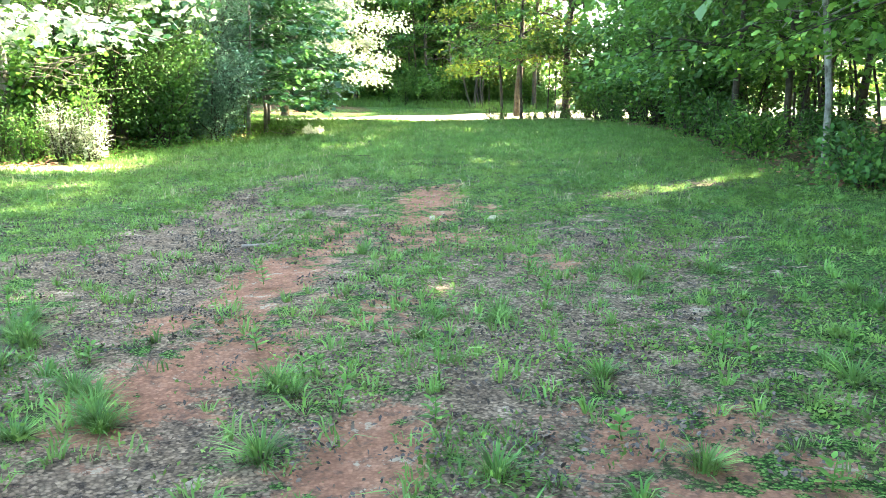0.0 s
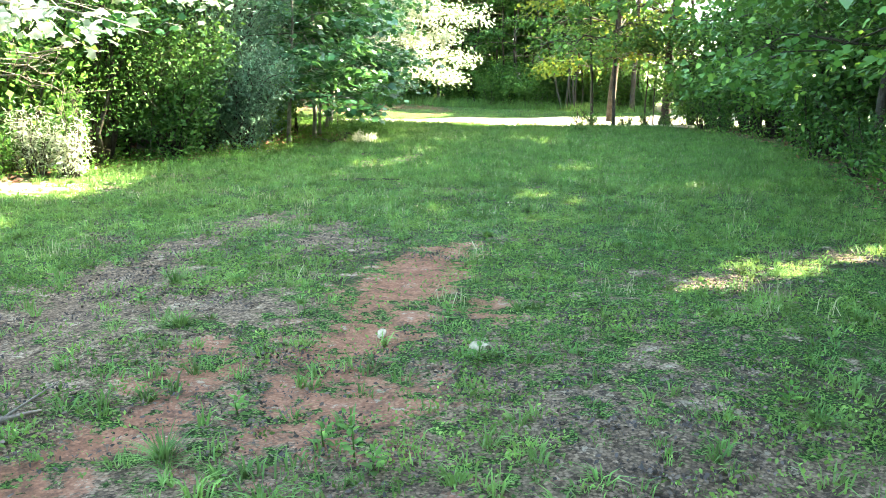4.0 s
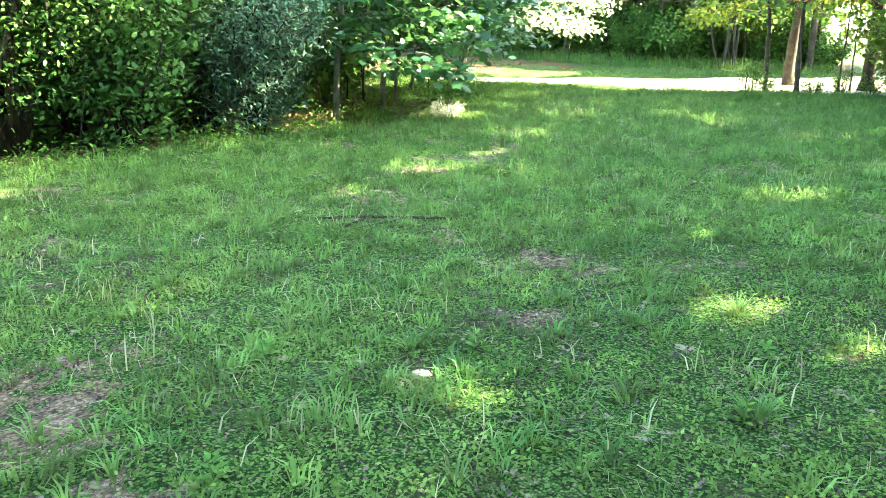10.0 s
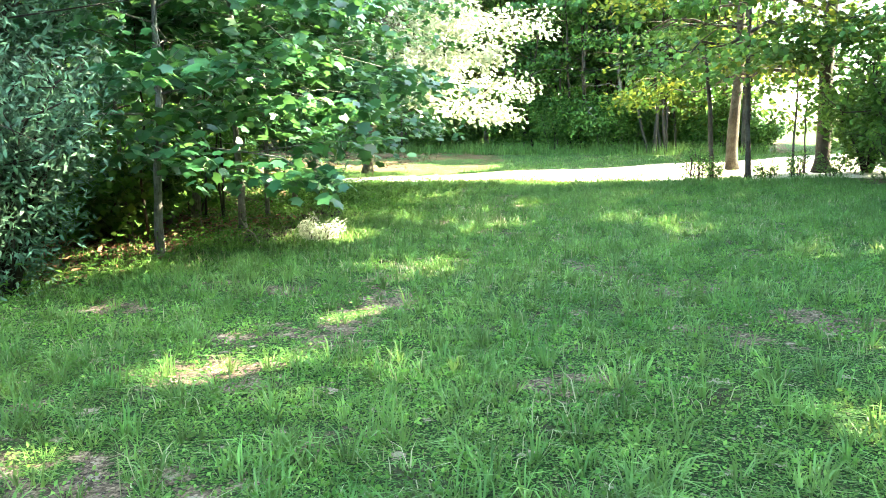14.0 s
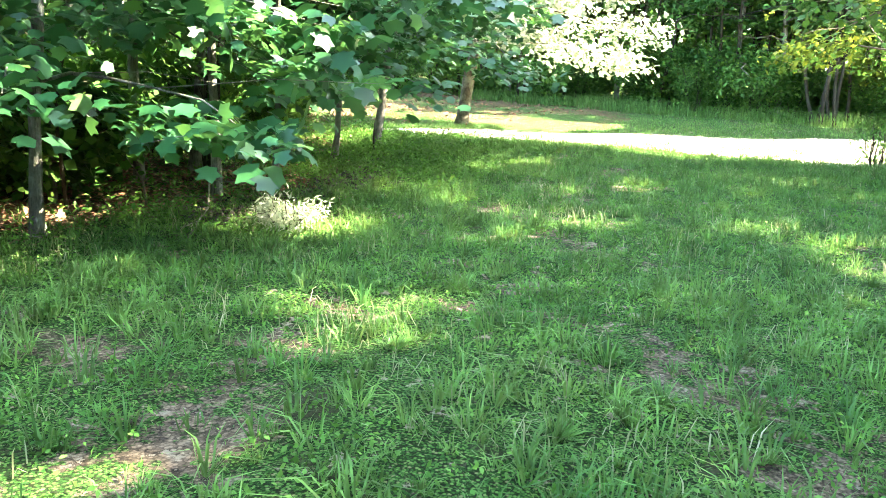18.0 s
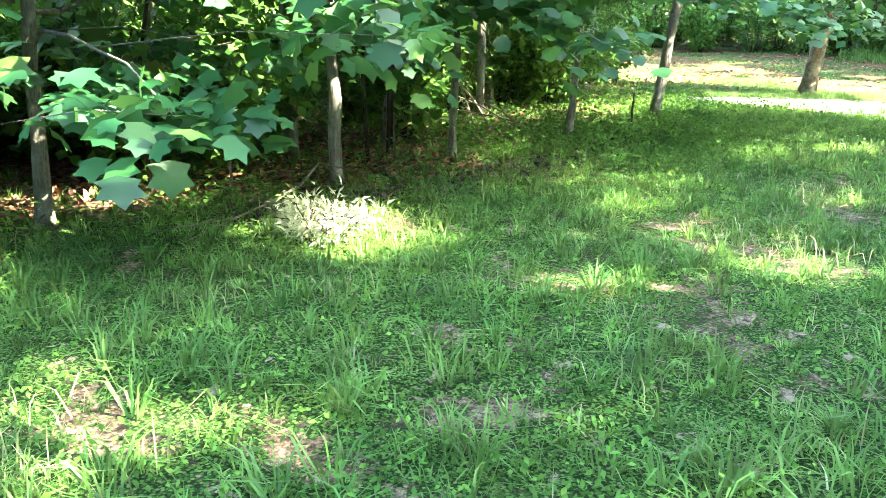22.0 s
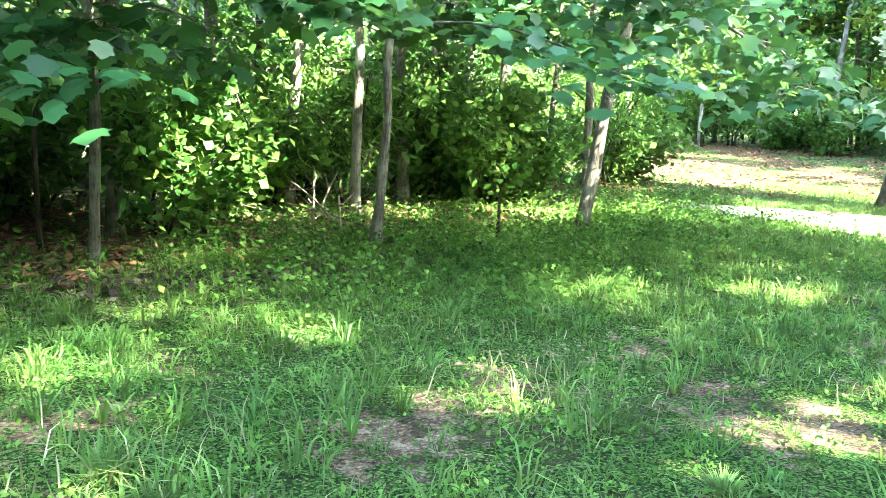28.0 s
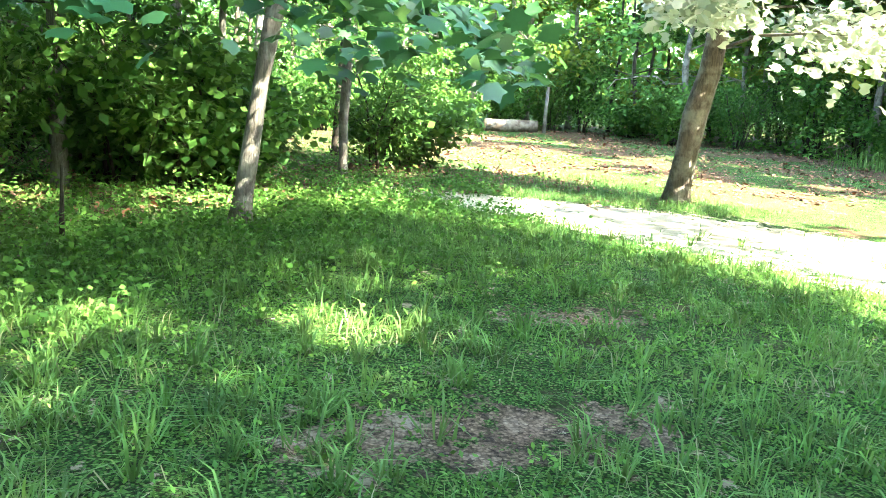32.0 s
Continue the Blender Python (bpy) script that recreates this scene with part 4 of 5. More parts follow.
def free(x, y, d):
    """Whether a place keeps off the clearing, the sunlit strip and the shaded lawn behind it."""
    if lawn(x, y + d * 0.6) or lawn(x, y - d * 0.6):
        return False
    if y < 46:
        return x < left_edge(y) - d
    return y > 54.5 + 0.22 * (x + 8) + d * 0.4 and x < 1.5 - 0.3 * (y - 55)


spots, beds = [], []
for x0 in np.arange(-40, 4, 2.3):
    for y0 in np.arange(14, 78, 2.5):
        x, y = x0 + rng.normal() * 0.7, y0 + rng.normal() * 0.7
        if free(x, y, 2.6) and (y > 50 or rng.random() < 0.5):
            spots.append((x, y))
spots.sort(key=lambda p: abs(p[0] + 5) * 0.8 + max(0, p[1] - 50) * 1.2 + abs(p[1] - 40) * 0.3 + rng.random() * 4)
for x0, y0, x1, y1, n in ((-27.5, 42.0, -27.5, 50.5, 7), (-27, 51.5, -12, 56.8, 9), (-26, 54.0, -12, 59.5, 8), (-30, 44, -30, 52, 5)):
    for f in np.linspace(0, 1, n):
        spots.insert(0, (x0 + (x1 - x0) * f + rng.normal() * 0.4, y0 + (y1 - y0) * f + rng.normal() * 0.4))
        beds.append((x0 + (x1 - x0) * f + 0.8 + rng.normal() * 0.3, y0 + (y1 - y0) * f - 0.4 + rng.normal() * 0.3))
edge_beds = list(beds)
for x0 in np.arange(11, 30, 2.4):
    spots.insert(0, (x0 + rng.normal() * 0.5, 68 + rng.normal() * 1.5 - 0.1 * x0))
for i, (x, y) in enumerate(spots[:100]):
    copy_thing(proto[i % 3 if y < 50 else 2 + i % 3], pose(x, y, float(relief(x, y)) - 0.04, 0, 0, rng.random() * 360))
beds = []
for x0 in np.arange(-38, 3, 1.9):
    for y0 in np.arange(15, 66, 2.1):
        x, y = x0 + rng.normal() * 0.6, y0 + rng.normal() * 0.6
        if free(x, y, 3.2 if 30 < y < 40 else 1.5):
            beds.append((x, y))
beds.sort(key=lambda p: abs(p[0] + 5) * 0.8 + max(0, p[1] - 50) * 1.2 + abs(p[1] - 38) * 0.3 + rng.random() * 5)
for low, (x, y) in enumerate(edge_beds + beds[:95]):
    copy_thing(bush[low % 4], pose(x, y, float(relief(x, y)) - 0.03, 0, 0, rng.random() * 360))

for i in range(24):
    y = 27.0 + 11.5 * rng.random()
    x = float(left_edge(y)) - 1.9 - 3.2 * rng.random()
    copy_thing(bush[i % 3], pose(x, y, float(relief(x, y)) - 0.03, 0, 0, rng.random() * 360))
# oaks added for the shade they cast on the far grass and lawn
for i, (x, y) in enumerate([(9.5, 62.6), (11.4, 60.4), (14.2, 62.0), (12.2, 66.2), (16.8, 59.6), (-1.6, 58.4), (-4.2, 57.8), (-7.4, 58.6)]):
    tree("field_oak", "tall oak beyond the sunlit field, added to cast shade", (x, y), 13.5 + i % 3 + 3 * (i > 4), 0.17, 2.0 if i < 5 else 4.0, 3.6, 16, 3200, 0.4, DIAMOND, OAK_LEAF, DARK_BARK, seed=360 + i, twigs=1, cone=0.3, flat=0.3, sides=7, group="oaks beyond the field")
# added sun blockers, their crowns held above the view of the field
for i, (x, y, first) in enumerate([(2.2, 56.0, 6.5), (5.6, 58.2, 8.0), (-0.8, 55.6, 6.0)]):
    tree("field_oak", "high-crowned oak at the field's far corner, added to cast shade", (x, y), 14.5 + i, 0.15, first, 3.4, 16, 3400, 0.36, DIAMOND, OAK_LEAF, DARK_BARK, seed=380 + i, twigs=1, cone=0.3, flat=0.3, sides=7, group="oaks beyond the field")
pole = tree("pole_tree", "thin straight pole of a tree in the far wood", (-9.0, 57.6), 9.5, 0.065, 3.2, 1.7, 9, 900, 0.2, DIAMOND, DARK_LEAF, DARK_BARK, seed=340, gaps=False, twigs=2, sides=7, group="poles of the far wood")
for i in range(46):
    x = -17 + 17 * rng.random()
    y = 55.4 + 0.22 * (x + 8) + 7 * rng.random() ** 1.5
    copy_thing(pole, pose(x, y, float(relief(x, y)) - 0.04, 3 * rng.normal(), 3 * rng.normal(), rng.random() * 360))
for i in range(26):
    x, y = -27 + 14 * rng.random(), 50.5 + 7 * rng.random()
    y = max(y, 56.5 + 0.25 * (x + 12))
    copy_thing(pole, pose(x, y, float(relief(x, y)) - 0.04, 3 * rng.normal(), 3 * rng.normal(), rng.random() * 360))
for i in range(7):
    x, y = -3.9 + 0.5 * rng.normal(), 55.6 + 0.4 * rng.normal()
    copy_thing(pole, pose(x, y, float(relief(x, y)) - 0.04, 7 * rng.normal(), 9 * rng.normal(), rng.random() * 360))
for i in range(34):
    x = -16 + 16 * rng.random()
    y = 55.0 + 0.22 * (x + 8) + 3.5 * rng.random()
    copy_thing(bush[i % 4], pose(x, y, float(relief(x, y)) - 0.03, 0, 0, rng.random() * 360))
bare_pole = tree("pole_tree", "thin dark leafless pole in the shade of the maples", (7.4, 22.0), 7.0, 0.04, 3.0, 0.9, 5, 30, 0.12, DIAMOND, DARK_LEAF, DARK_BARK, seed=341, gaps=True, twigs=2, sides=6, group="poles of the dark wood")
for i in range(30):
    x, y = 6.4 + 3.4 * rng.random(), 12 + 22 * rng.random()
    copy_thing(bare_pole, pose(x, y, float(relief(x, y)) - 0.04, 3 * rng.normal(), 3 * rng.normal(), rng.random() * 360))

# unseen leaf layer high over the wood, added to keep the sun off it
q = np.stack([-42 + 45 * rng.random(22000), 12 + 83 * rng.random(22000), 7.5 + 6 * rng.random(22000)], -1)
ok = np.array([((y > 57 + 0.22 * (x + 8) and x < 2 - 0.3 * (y - 57)) or (x < -27 and y > 48)) for x, y, z in q])
q = q[ok]
q = q[open_to_sun(q)]
m = len(q)
tagged(part("canopy", leaf_cloud("canopy", q, rng.normal(size=(m, 3)) * (1, 1, 0.3), rng.normal(size=(m, 3)) * 0.4 + (0, 0, 1), 0.5 + 0.5 * rng.random(m), DIAMOND), OAK_LEAF),
       "unseen green leaf layer added to shade the wood", "canopy", kind="stuff")

# far trees beyond the field, and all round behind the walker
far = []
for a in np.linspace(0, 2 * np.pi, 260, endpoint=False):
    rad = 62 + 16 * rng.random()
    far.append((rad * math.sin(a) - 4, rad * math.cos(a) + 26))
far = np.array([(x, y) for x, y in far if not (-1 < x < 10 and y > 60)])
pts, sz = [], []
for x, y in far:
    n = 330
    q = rng.normal(size=(n, 3))
    q /= np.linalg.norm(q, axis=1)[:, None]
    q *= (rng.random(n) ** 0.4)[:, None] * np.array([4.6, 4.6, 6.5])
    pts.append(q + (x, y, 4.5 + 2.5 * rng.random()))
pts = np.concatenate(pts)
pts = pts[pts[:, 2] > 0.1]
m = len(pts)
tagged(part("far_woods", leaf_cloud("far_woods", pts, rng.normal(size=(m, 3)), rng.normal(size=(m, 3)) + (0, 0, 0.6), 0.6 + 0.6 * rng.random(m), DIAMOND), OAK_LEAF),
       "distant line of green trees beyond the field", "woods", kind="stuff")

# ---- grass, weeds and litter ----
BLADE = np.array([(-.5, 0), (.5, 0), (.42, .55), (-.42, .55), (0, 1)])


def blades(name, x, y, tall, wide, material, label, g, flop=0.5, away=None):
    """Grass blades as one mesh, each bent over by its own weight, the outer ones away from the middle of their tuft."""
    n = len(x)
    a = g.random(n) * 2 * np.pi
    if away is not None:
        a = np.where(g.random(n) < 0.75, away + 0.5 * g.normal(size=n), a)
    lean = tall * flop * (0.15 + 1.1 * g.random(n) ** 1.3)
    droop = 0.2 + 0.4 * np.clip(lean / (tall + 1e-6), 0, 1)
    z = relief(x, y) - 0.02
    b = a + 0.7 * g.normal(size=n)
    c, s, cb, sb = np.cos(a), np.sin(a), np.cos(b), np.sin(b)
    v = np.zeros((n, 5, 3))
    for k, (across, up) in enumerate(BLADE):
        off = lean * up ** 1.9
        v[:, k, 0] = x + across * wide * -sb + off * c
        v[:, k, 1] = y + across * wide * cb + off * s
        v[:, k, 2] = z + tall * (1.15 * up - droop * up ** 3)
    i = np.arange(n)[:, None] * 5
    ob = part(name, joined(name, v.reshape(-1, 3), [i + [0, 1, 2, 3], i + [3, 2, 4]]), material)
    return tagged(ob, label, "grass", kind="stuff")


def tufts(n, x0, x1, y0, y1, g, per=17):
    """Blades of tufts: their places, each tuft's own chance, and the direction away from its middle."""
    k = n // per
    cx, cy = x0 + (x1 - x0) * g.random(k), y0 + (y1 - y0) * g.random(k)
    size = np.repeat(0.02 + 0.075 * g.random(k) ** 2, per)
    a, d = g.random(k * per) * 2 * np.pi, np.sqrt(g.random(k * per))
    cx, cy, r, own = np.repeat(cx, per), np.repeat(cy, per), np.repeat(g.random(k), per), np.repeat(g.random(k), per)
    return cx + size * d * np.cos(a), cy + size * d * np.sin(a), cx, cy, r, own, a


def scatter(n, x0, x1, y0, y1, g, lump=0.12, per=7):
    """Places in little tufts."""
    k = n // per
    cx, cy = x0 + (x1 - x0) * g.random(k), y0 + (y1 - y0) * g.random(k)
    return (np.repeat(cx, per) + lump * g.normal(size=k * per), np.repeat(cy, per) + lump * g.normal(size=k * per), np.repeat(g.random(k), per))


def bareness(x, y):
    return np.clip(np.maximum(bare("clay", x, y), bare("mud", x, y)), 0, 1)


g = np.random.default_rng(5)
x, y, cx, cy, r, own, away = tufts(600000, -9.5, 6.0, 6.5, 43.5, g)
lush = wander(cx, cy, 0.8, 31) * 0.6 + wander(cx, cy, 2.6, 32) * 0.6 + 0.25 * wander(cx, cy, 7.0, 35)
tracks = np.clip((20.0 - cy) / 5, 0, 1) * np.exp(-((cx + 0.6) / 3.2) ** 2)
chance = np.clip(1.6 * lush - 0.3 - 0.55 * tracks, 0.04, 1) * (1 - bareness(cx, cy)) ** 1.3 * (1 - 0.85 * in_wood(cx, cy)) * (1 - 0.95 * strip(cx, cy))
keep = (own < chance) | ((r > 0.985) & (in_wood(cx, cy) < 0.3) & (strip(cx, cy) < 0.5))
x, y, cx, cy, r, away = x[keep], y[keep], cx[keep], cy[keep], r[keep], away[keep]
n = len(x)
meadow = np.clip((cy - 17) / 7, 0, 1)
tall = (0.035 + 0.05 * g.random(n) + (0.06 + 0.1 * meadow) * (r > 0.68) * (0.2 + 0.8 * g.random(n)) + 0.07 * meadow * wander(cx, cy, 0.9, 33) * g.random(n))
blades("grass", x, y, tall, 0.0048 + 0.0045 * g.random(n) + 0.0025 * (r > 0.68), GRASS, "shaded green meadow grass in arching tufts", g, 1.25, away)
x, y, r = scatter(100000, -15, -8.5, 33, 44.5, g)
keep = g.random(len(x)) < np.clip(1 - 0.75 * in_wood(x, y), 0, 1) * (1 - strip(x, y)) * (x < left_edge(y) + 2.5)
x, y = x[keep], y[keep]
blades("edge_grass", x, y, 0.05 + 0.13 * g.random(len(x)) ** 1.4, 0.004 + 0.005 * g.random(len(x)), GRASS, "lush shaded grass below the slim trees", g, 1.2)
# taller, straw-tipped tufts; those massed on four sun spots put sunlight into grass colour
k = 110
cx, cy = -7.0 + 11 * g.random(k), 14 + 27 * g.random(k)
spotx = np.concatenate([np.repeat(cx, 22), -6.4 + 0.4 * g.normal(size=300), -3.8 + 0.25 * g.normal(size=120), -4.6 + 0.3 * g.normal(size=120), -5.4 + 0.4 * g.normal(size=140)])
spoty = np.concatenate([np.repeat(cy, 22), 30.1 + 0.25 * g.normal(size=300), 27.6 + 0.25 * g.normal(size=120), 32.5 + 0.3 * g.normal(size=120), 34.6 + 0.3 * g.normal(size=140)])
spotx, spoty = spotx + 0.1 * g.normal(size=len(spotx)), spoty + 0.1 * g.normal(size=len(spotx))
blades("dry_grass", spotx, spoty, 0.07 + 0.17 * g.random(len(spotx)) ** 1.5, 0.005 + 0.003 * g.random(len(spotx)), STRAW, "straw-coloured grass tufts with bent tips, some painting sunlight on sun spots", g, 1.2)
x, y, r = scatter(13000, -7.5, 4.0, 17.5, 41, g, 0.09)
keep = (np.repeat(g.random(len(x) // 7), 7) < 0.25 + 0.75 * wander(x, y, 1.5, 61)) & (in_wood(x, y) < 0.3) & (strip(x, y) < 0.3) & (bareness(x, y) < 0.15)
x, y = x[keep], y[keep]
blades("seed_grass", x, y, 0.07 + 0.13 * g.random(len(x)) ** 1.5, 0.004 + 0.004 * g.random(len(x)), STRAW, "yellow-green seeding grass stalks above the meadow", g, 1.1)
# the sunlit strip, the lawn behind it and the field
x, y, r = scatter(80000, -25, 10, 40, 57, g, 0.2)
keep = g.random(len(x)) < np.where(in_wood(x, y) > 0.5, 0.2, 0.75) * np.where(lawn(x, y), 0.4, 1) * (1 - 0.93 * strip(x, y))
x, y = x[keep], y[keep]
blades("strip_grass", x, y, (0.05 + 0.12 * g.random(len(x))) * np.where(lawn(x, y), 0.6, 1), 0.007 + 0.006 * g.random(len(x)), GRASS, "sunlit grass of the strip beside the field", g)
x, y, r = scatter(16000, -17, 0, 52.5, 57, g, 0.25)
keep = y > 53.2 + 0.22 * (x + 8)
blades("tall_grass", x[keep], y[keep], 0.15 + 0.55 * g.random(keep.sum()) ** 2, 0.012 + 0.01 * g.random(keep.sum()), GRASS, "tall grass and weeds along the far trees", g, 0.4)


def ground_leaves(name, n, x0, x1, y0, y1, size, height, material, outline, label, chance, tilt=0.4, category="weeds", lump=0.1):
    per = 15 if lump < 0.08 else 6
    x, y, r = scatter(n, x0, x1, y0, y1, g, lump, per)
    keep = np.repeat(g.random(len(x) // per), per) < chance(x, y)
    x, y, r = x[keep], y[keep], r[keep]
    m = len(x)
    p = np.stack([x, y, relief(x, y) + 0.005 + height * (0.4 + 1.2 * r ** 2) * g.random(m) ** 1.3], -1)
    tip = g.normal(size=(m, 3)) * (1, 1, tilt)
    ob = part(name, leaf_cloud(name, p, tip, g.normal(size=(m, 3)) * tilt + (0, 0, 1), size * (0.5 + g.random(m)), outline), material)
    return tagged(ob, label, category, kind="stuff")


ground_leaves("clover", 400000, -6, 4.5, 6.5, 24, 0.021, 0.055, CLOVER, LEAFLET, "low clover and creeping weeds in the worn grass",
              lambda x, y: (1 - bareness(x, y)) ** 1.2 * np.clip(2.0 * wander(x, y, 2.4, 41) - 0.25 - 0.6 * np.clip((16 - y) / 4, 0, 1), 0.05, 1) * (1 - in_wood(x, y)), 0.8, lump=0.065)
ground_leaves("creeping_weeds", 70000, -6, 5.0, 6.5, 24, 0.019, 0.03, CLOVER, OVAL, "small round-leaved creeping weeds on worn soil",
              lambda x, y: (1 - bareness(x, y)) ** 1.2 * np.clip(2.4 * wander(x, y, 3.1, 53) - 0.8, 0.02, 1) * (1 - in_wood(x, y)), 0.55, lump=0.03)
ground_leaves("clover", 330000, -9, 4.5, 22, 43, 0.026, 0.075, WEED_LEAF, LEAFLET, "low clover among the meadow grass",
              lambda x, y: np.clip(2.0 * wander(x, y, 1.8, 42) - 0.2, 0.12, 1) * (1 - bareness(x, y)) * (1 - in_wood(x, y)) * (1 - 0.95 * strip(x, y)), 0.8, lump=0.065)
ground_leaves("creeping_weeds", 36000, -8, 3.0, 23, 41, 0.022, 0.05, WEED_LEAF, OVAL, "small round-leaved weeds between meadow tufts",
              lambda x, y: (1 - bareness(x, y)) * np.clip(2.4 * wander(x, y, 2.3, 54) - 0.8, 0.02, 1) * (1 - in_wood(x, y)) * (1 - 0.95 * strip(x, y)), 0.55, lump=0.035)
ground_leaves("woodland_weeds", 110000, -19, -5.5, 17, 46, 0.052, 0.2, WEED_LEAF, OVAL, "leafy green weeds under the trees",
              lambda x, y: np.clip(in_wood(x, y) * 1.5, 0, 1) * np.clip(wander(x, y, 1.3, 43) * 1.5 - 0.05 + 0.1 * np.clip(y - 33, -2, 5), 0, 1) * np.where(lawn(x, y), 0.15, 1) * (1 - 0.95 * np.exp(-((x + 8.7) / 1.3) ** 2 - ((y - 28.7) / 1.5) ** 2)), 0.5)
ground_leaves("woodland_weeds", 20000, 2.5, 9, 6, 43, 0.08, 0.3, WEED_LEAF, OVAL, "leafy green weeds at the wood's edge",
              lambda x, y: np.clip(in_wood(x, y) * 1.5, 0, 1) * np.clip(wander(x, y, 1.1, 44) * 1.4 - 0.2, 0, 1), 0.5)
ground_leaves("woodland_weeds", 14000, -24, 0, 53, 64, 0.12, 0.5, WEED_LEAF, OVAL, "leafy undergrowth below the far trees", lambda x, y: in_wood(x, y), 0.5)
ground_leaves("edge_weeds", 22000, -9.5, -5.8, 20.5, 33.5, 0.06, 0.3, WEED_LEAF, LANCE, "low green weeds along the foot of the thicket",
              lambda x, y: np.exp(-((x - left_edge(y) + 0.25) / 0.55) ** 2) * np.clip(wander(x, y, 2.2, 49) * 1.7 - 0.15, 0, 1), 0.6)
ground_leaves("tall_weeds", 120000, -14.5, -6.5, 32.5, 43, 0.04, 0.2, WEED_LEAF, DIAMOND, "lush knee-high green weeds below the slim trees",
              lambda x, y: np.exp(-((x - left_edge(y) - 0.3) / 1.5) ** 2) * np.clip((y - 32.5) / 2.5, 0, 1) * np.clip(wander(x, y, 1.6, 47) * 2.0, 0.1, 1) * (1 - strip(x, y)) * np.where(lawn(x, y), 0.03, 1), 0.6)
ground_leaves("leaf_litter", 7000, -10.2, -7.7, 27.6, 32.5, 0.075, 0.04, DEAD_LEAF, OVAL, "thick bed of red-brown dead leaves at the foot of slim trees", lambda x, y: 0.3 + 0.7 * wander(x, y, 2.0, 48), 0.3, "litter")
ground_leaves("leaf_litter", 16000, -9.5, -6.3, 29.5, 36.5, 0.06, 0.05, DARK_CHIP, OVAL, "dark rotting leaves along the foot of the slim trees",
              lambda x, y: np.exp(-((x - left_edge(y) - 0.25) / 0.32) ** 2) * np.clip((36 - y) / 2, 0, 1), 0.4, "litter")
ground_leaves("leaf_litter", 24000, -16, -6.5, 18, 44, 0.09, 0.03, DEAD_LEAF, OVAL, "red-brown dead leaves under the trees", lambda x, y: in_wood(x, y) * 0.9, 0.25, "litter")
ground_leaves("leaf_litter", 9000, -26, -11.5, 42, 55, 0.085, 0.03, DEAD_LEAF, OVAL, "brown dead leaves strewn over the shaded lawn", lambda x, y: np.where(lawn(x, y), 0.9, 0.1), 0.25, "litter")
ground_leaves("leaf_litter", 9000, 3.5, 9, 6, 42, 0.09, 0.03, DEAD_LEAF, OVAL, "brown dead leaves in the dark wood", lambda x, y: in_wood(x, y) * 0.9, 0.25, "litter")
ground_leaves("mulch", 200000, -6, 4.5, 6.5, 22, 0.021, 0.016, DARK_CHIP, OVAL, "dark decayed leaf bits on the bare soil",
              lambda x, y: np.clip(0.16 + 0.4 * bareness(x, y) * wander(x, y, 3.4, 45) - 0.55 * bare("clay", x, y) + 0.55 * (wander(x, y, 2.6, 46) > 0.52) * np.clip((20 - y) / 4, 0.3, 1), 0, 1), 0.6, "litter", 0.05)


# ---- single plants of the worn ground near the start ----
def grass_tuft(at, tall, count, seed, group="grass tufts of the worn ground"):
    """One tuft of arching grass blades."""
    h = np.random.default_rng(seed)
    root = new("grass_tuft")
    root.location = (*at, float(relief(*at)) - 0.02)
    tagged(root, "fresh green grass tuft growing from bare soil", "grass", group)
    for half in range(2):
        n = count // 2
        a, lean, root_at = h.random(n) * 6.28, tall * (0.1 + 1.1 * h.random(n) ** 1.5), 0.05 * h.random(n)
        high, w = tall * (0.25 + 0.85 * h.random(n)), 0.003 + 0.004 * h.random(n)
        c, s = np.cos(a), np.sin(a)
        v = np.zeros((n, 7, 3))
        for k, (across, up) in enumerate(((-.5, 0), (.5, 0), (.5, .4), (-.5, .4), (.36, .75), (-.36, .75), (0, 1))):
            off = root_at + lean * up ** 1.7
            v[:, k, 0], v[:, k, 1] = across * w * -s + off * c, across * w * c + off * s
            v[:, k, 2] = high * (up - 0.3 * up ** 2.4)
        i = np.arange(n)[:, None] * 7
        part("clump", joined("clump", v.reshape(-1, 3), [i + [0, 1, 2, 3], i + [3, 2, 4, 5], i + [5, 4, 6]]), GRASS, root)
    return root


def weed_plant(at, tall, seed):
    """An upright broadleaf weed: a thin stem with whorls of oval leaves."""
    h = np.random.default_rng(seed)
    root = new("weed_plant")
    root.location = (*at, float(relief(*at)) - 0.01)
    tagged(root, "small upright weed with oval green leaves", "weed", "weeds of the worn ground")
    line = np.array([(0, 0, 0), (0.01, 0, 0.5 * tall), (0.015, 0.01, tall)])
    part("stem", tubes_mesh("stem", [tube(line, [0.004, 0.003, 0.002], 4, 0, seed)]), WEED_LEAF, root)
    n = 16
    f = 0.15 + 0.85 * np.arange(n) / n
    a = np.arange(n) * 2.4
    p = np.stack([0.008 * np.cos(a), 0.008 * np.sin(a), f * tall], -1)
    tip = np.stack([np.cos(a), np.sin(a), 0.1 + 0.5 * f], -1)
    part("foliage", leaf_cloud("foliage", p, tip, np.tile([0.0, 0, 1], (n, 1)), 0.052 * (1.15 - 0.55 * f) * (0.8 + 0.4 * h.random(n)), OVAL), WEED_LEAF, root)
    return root


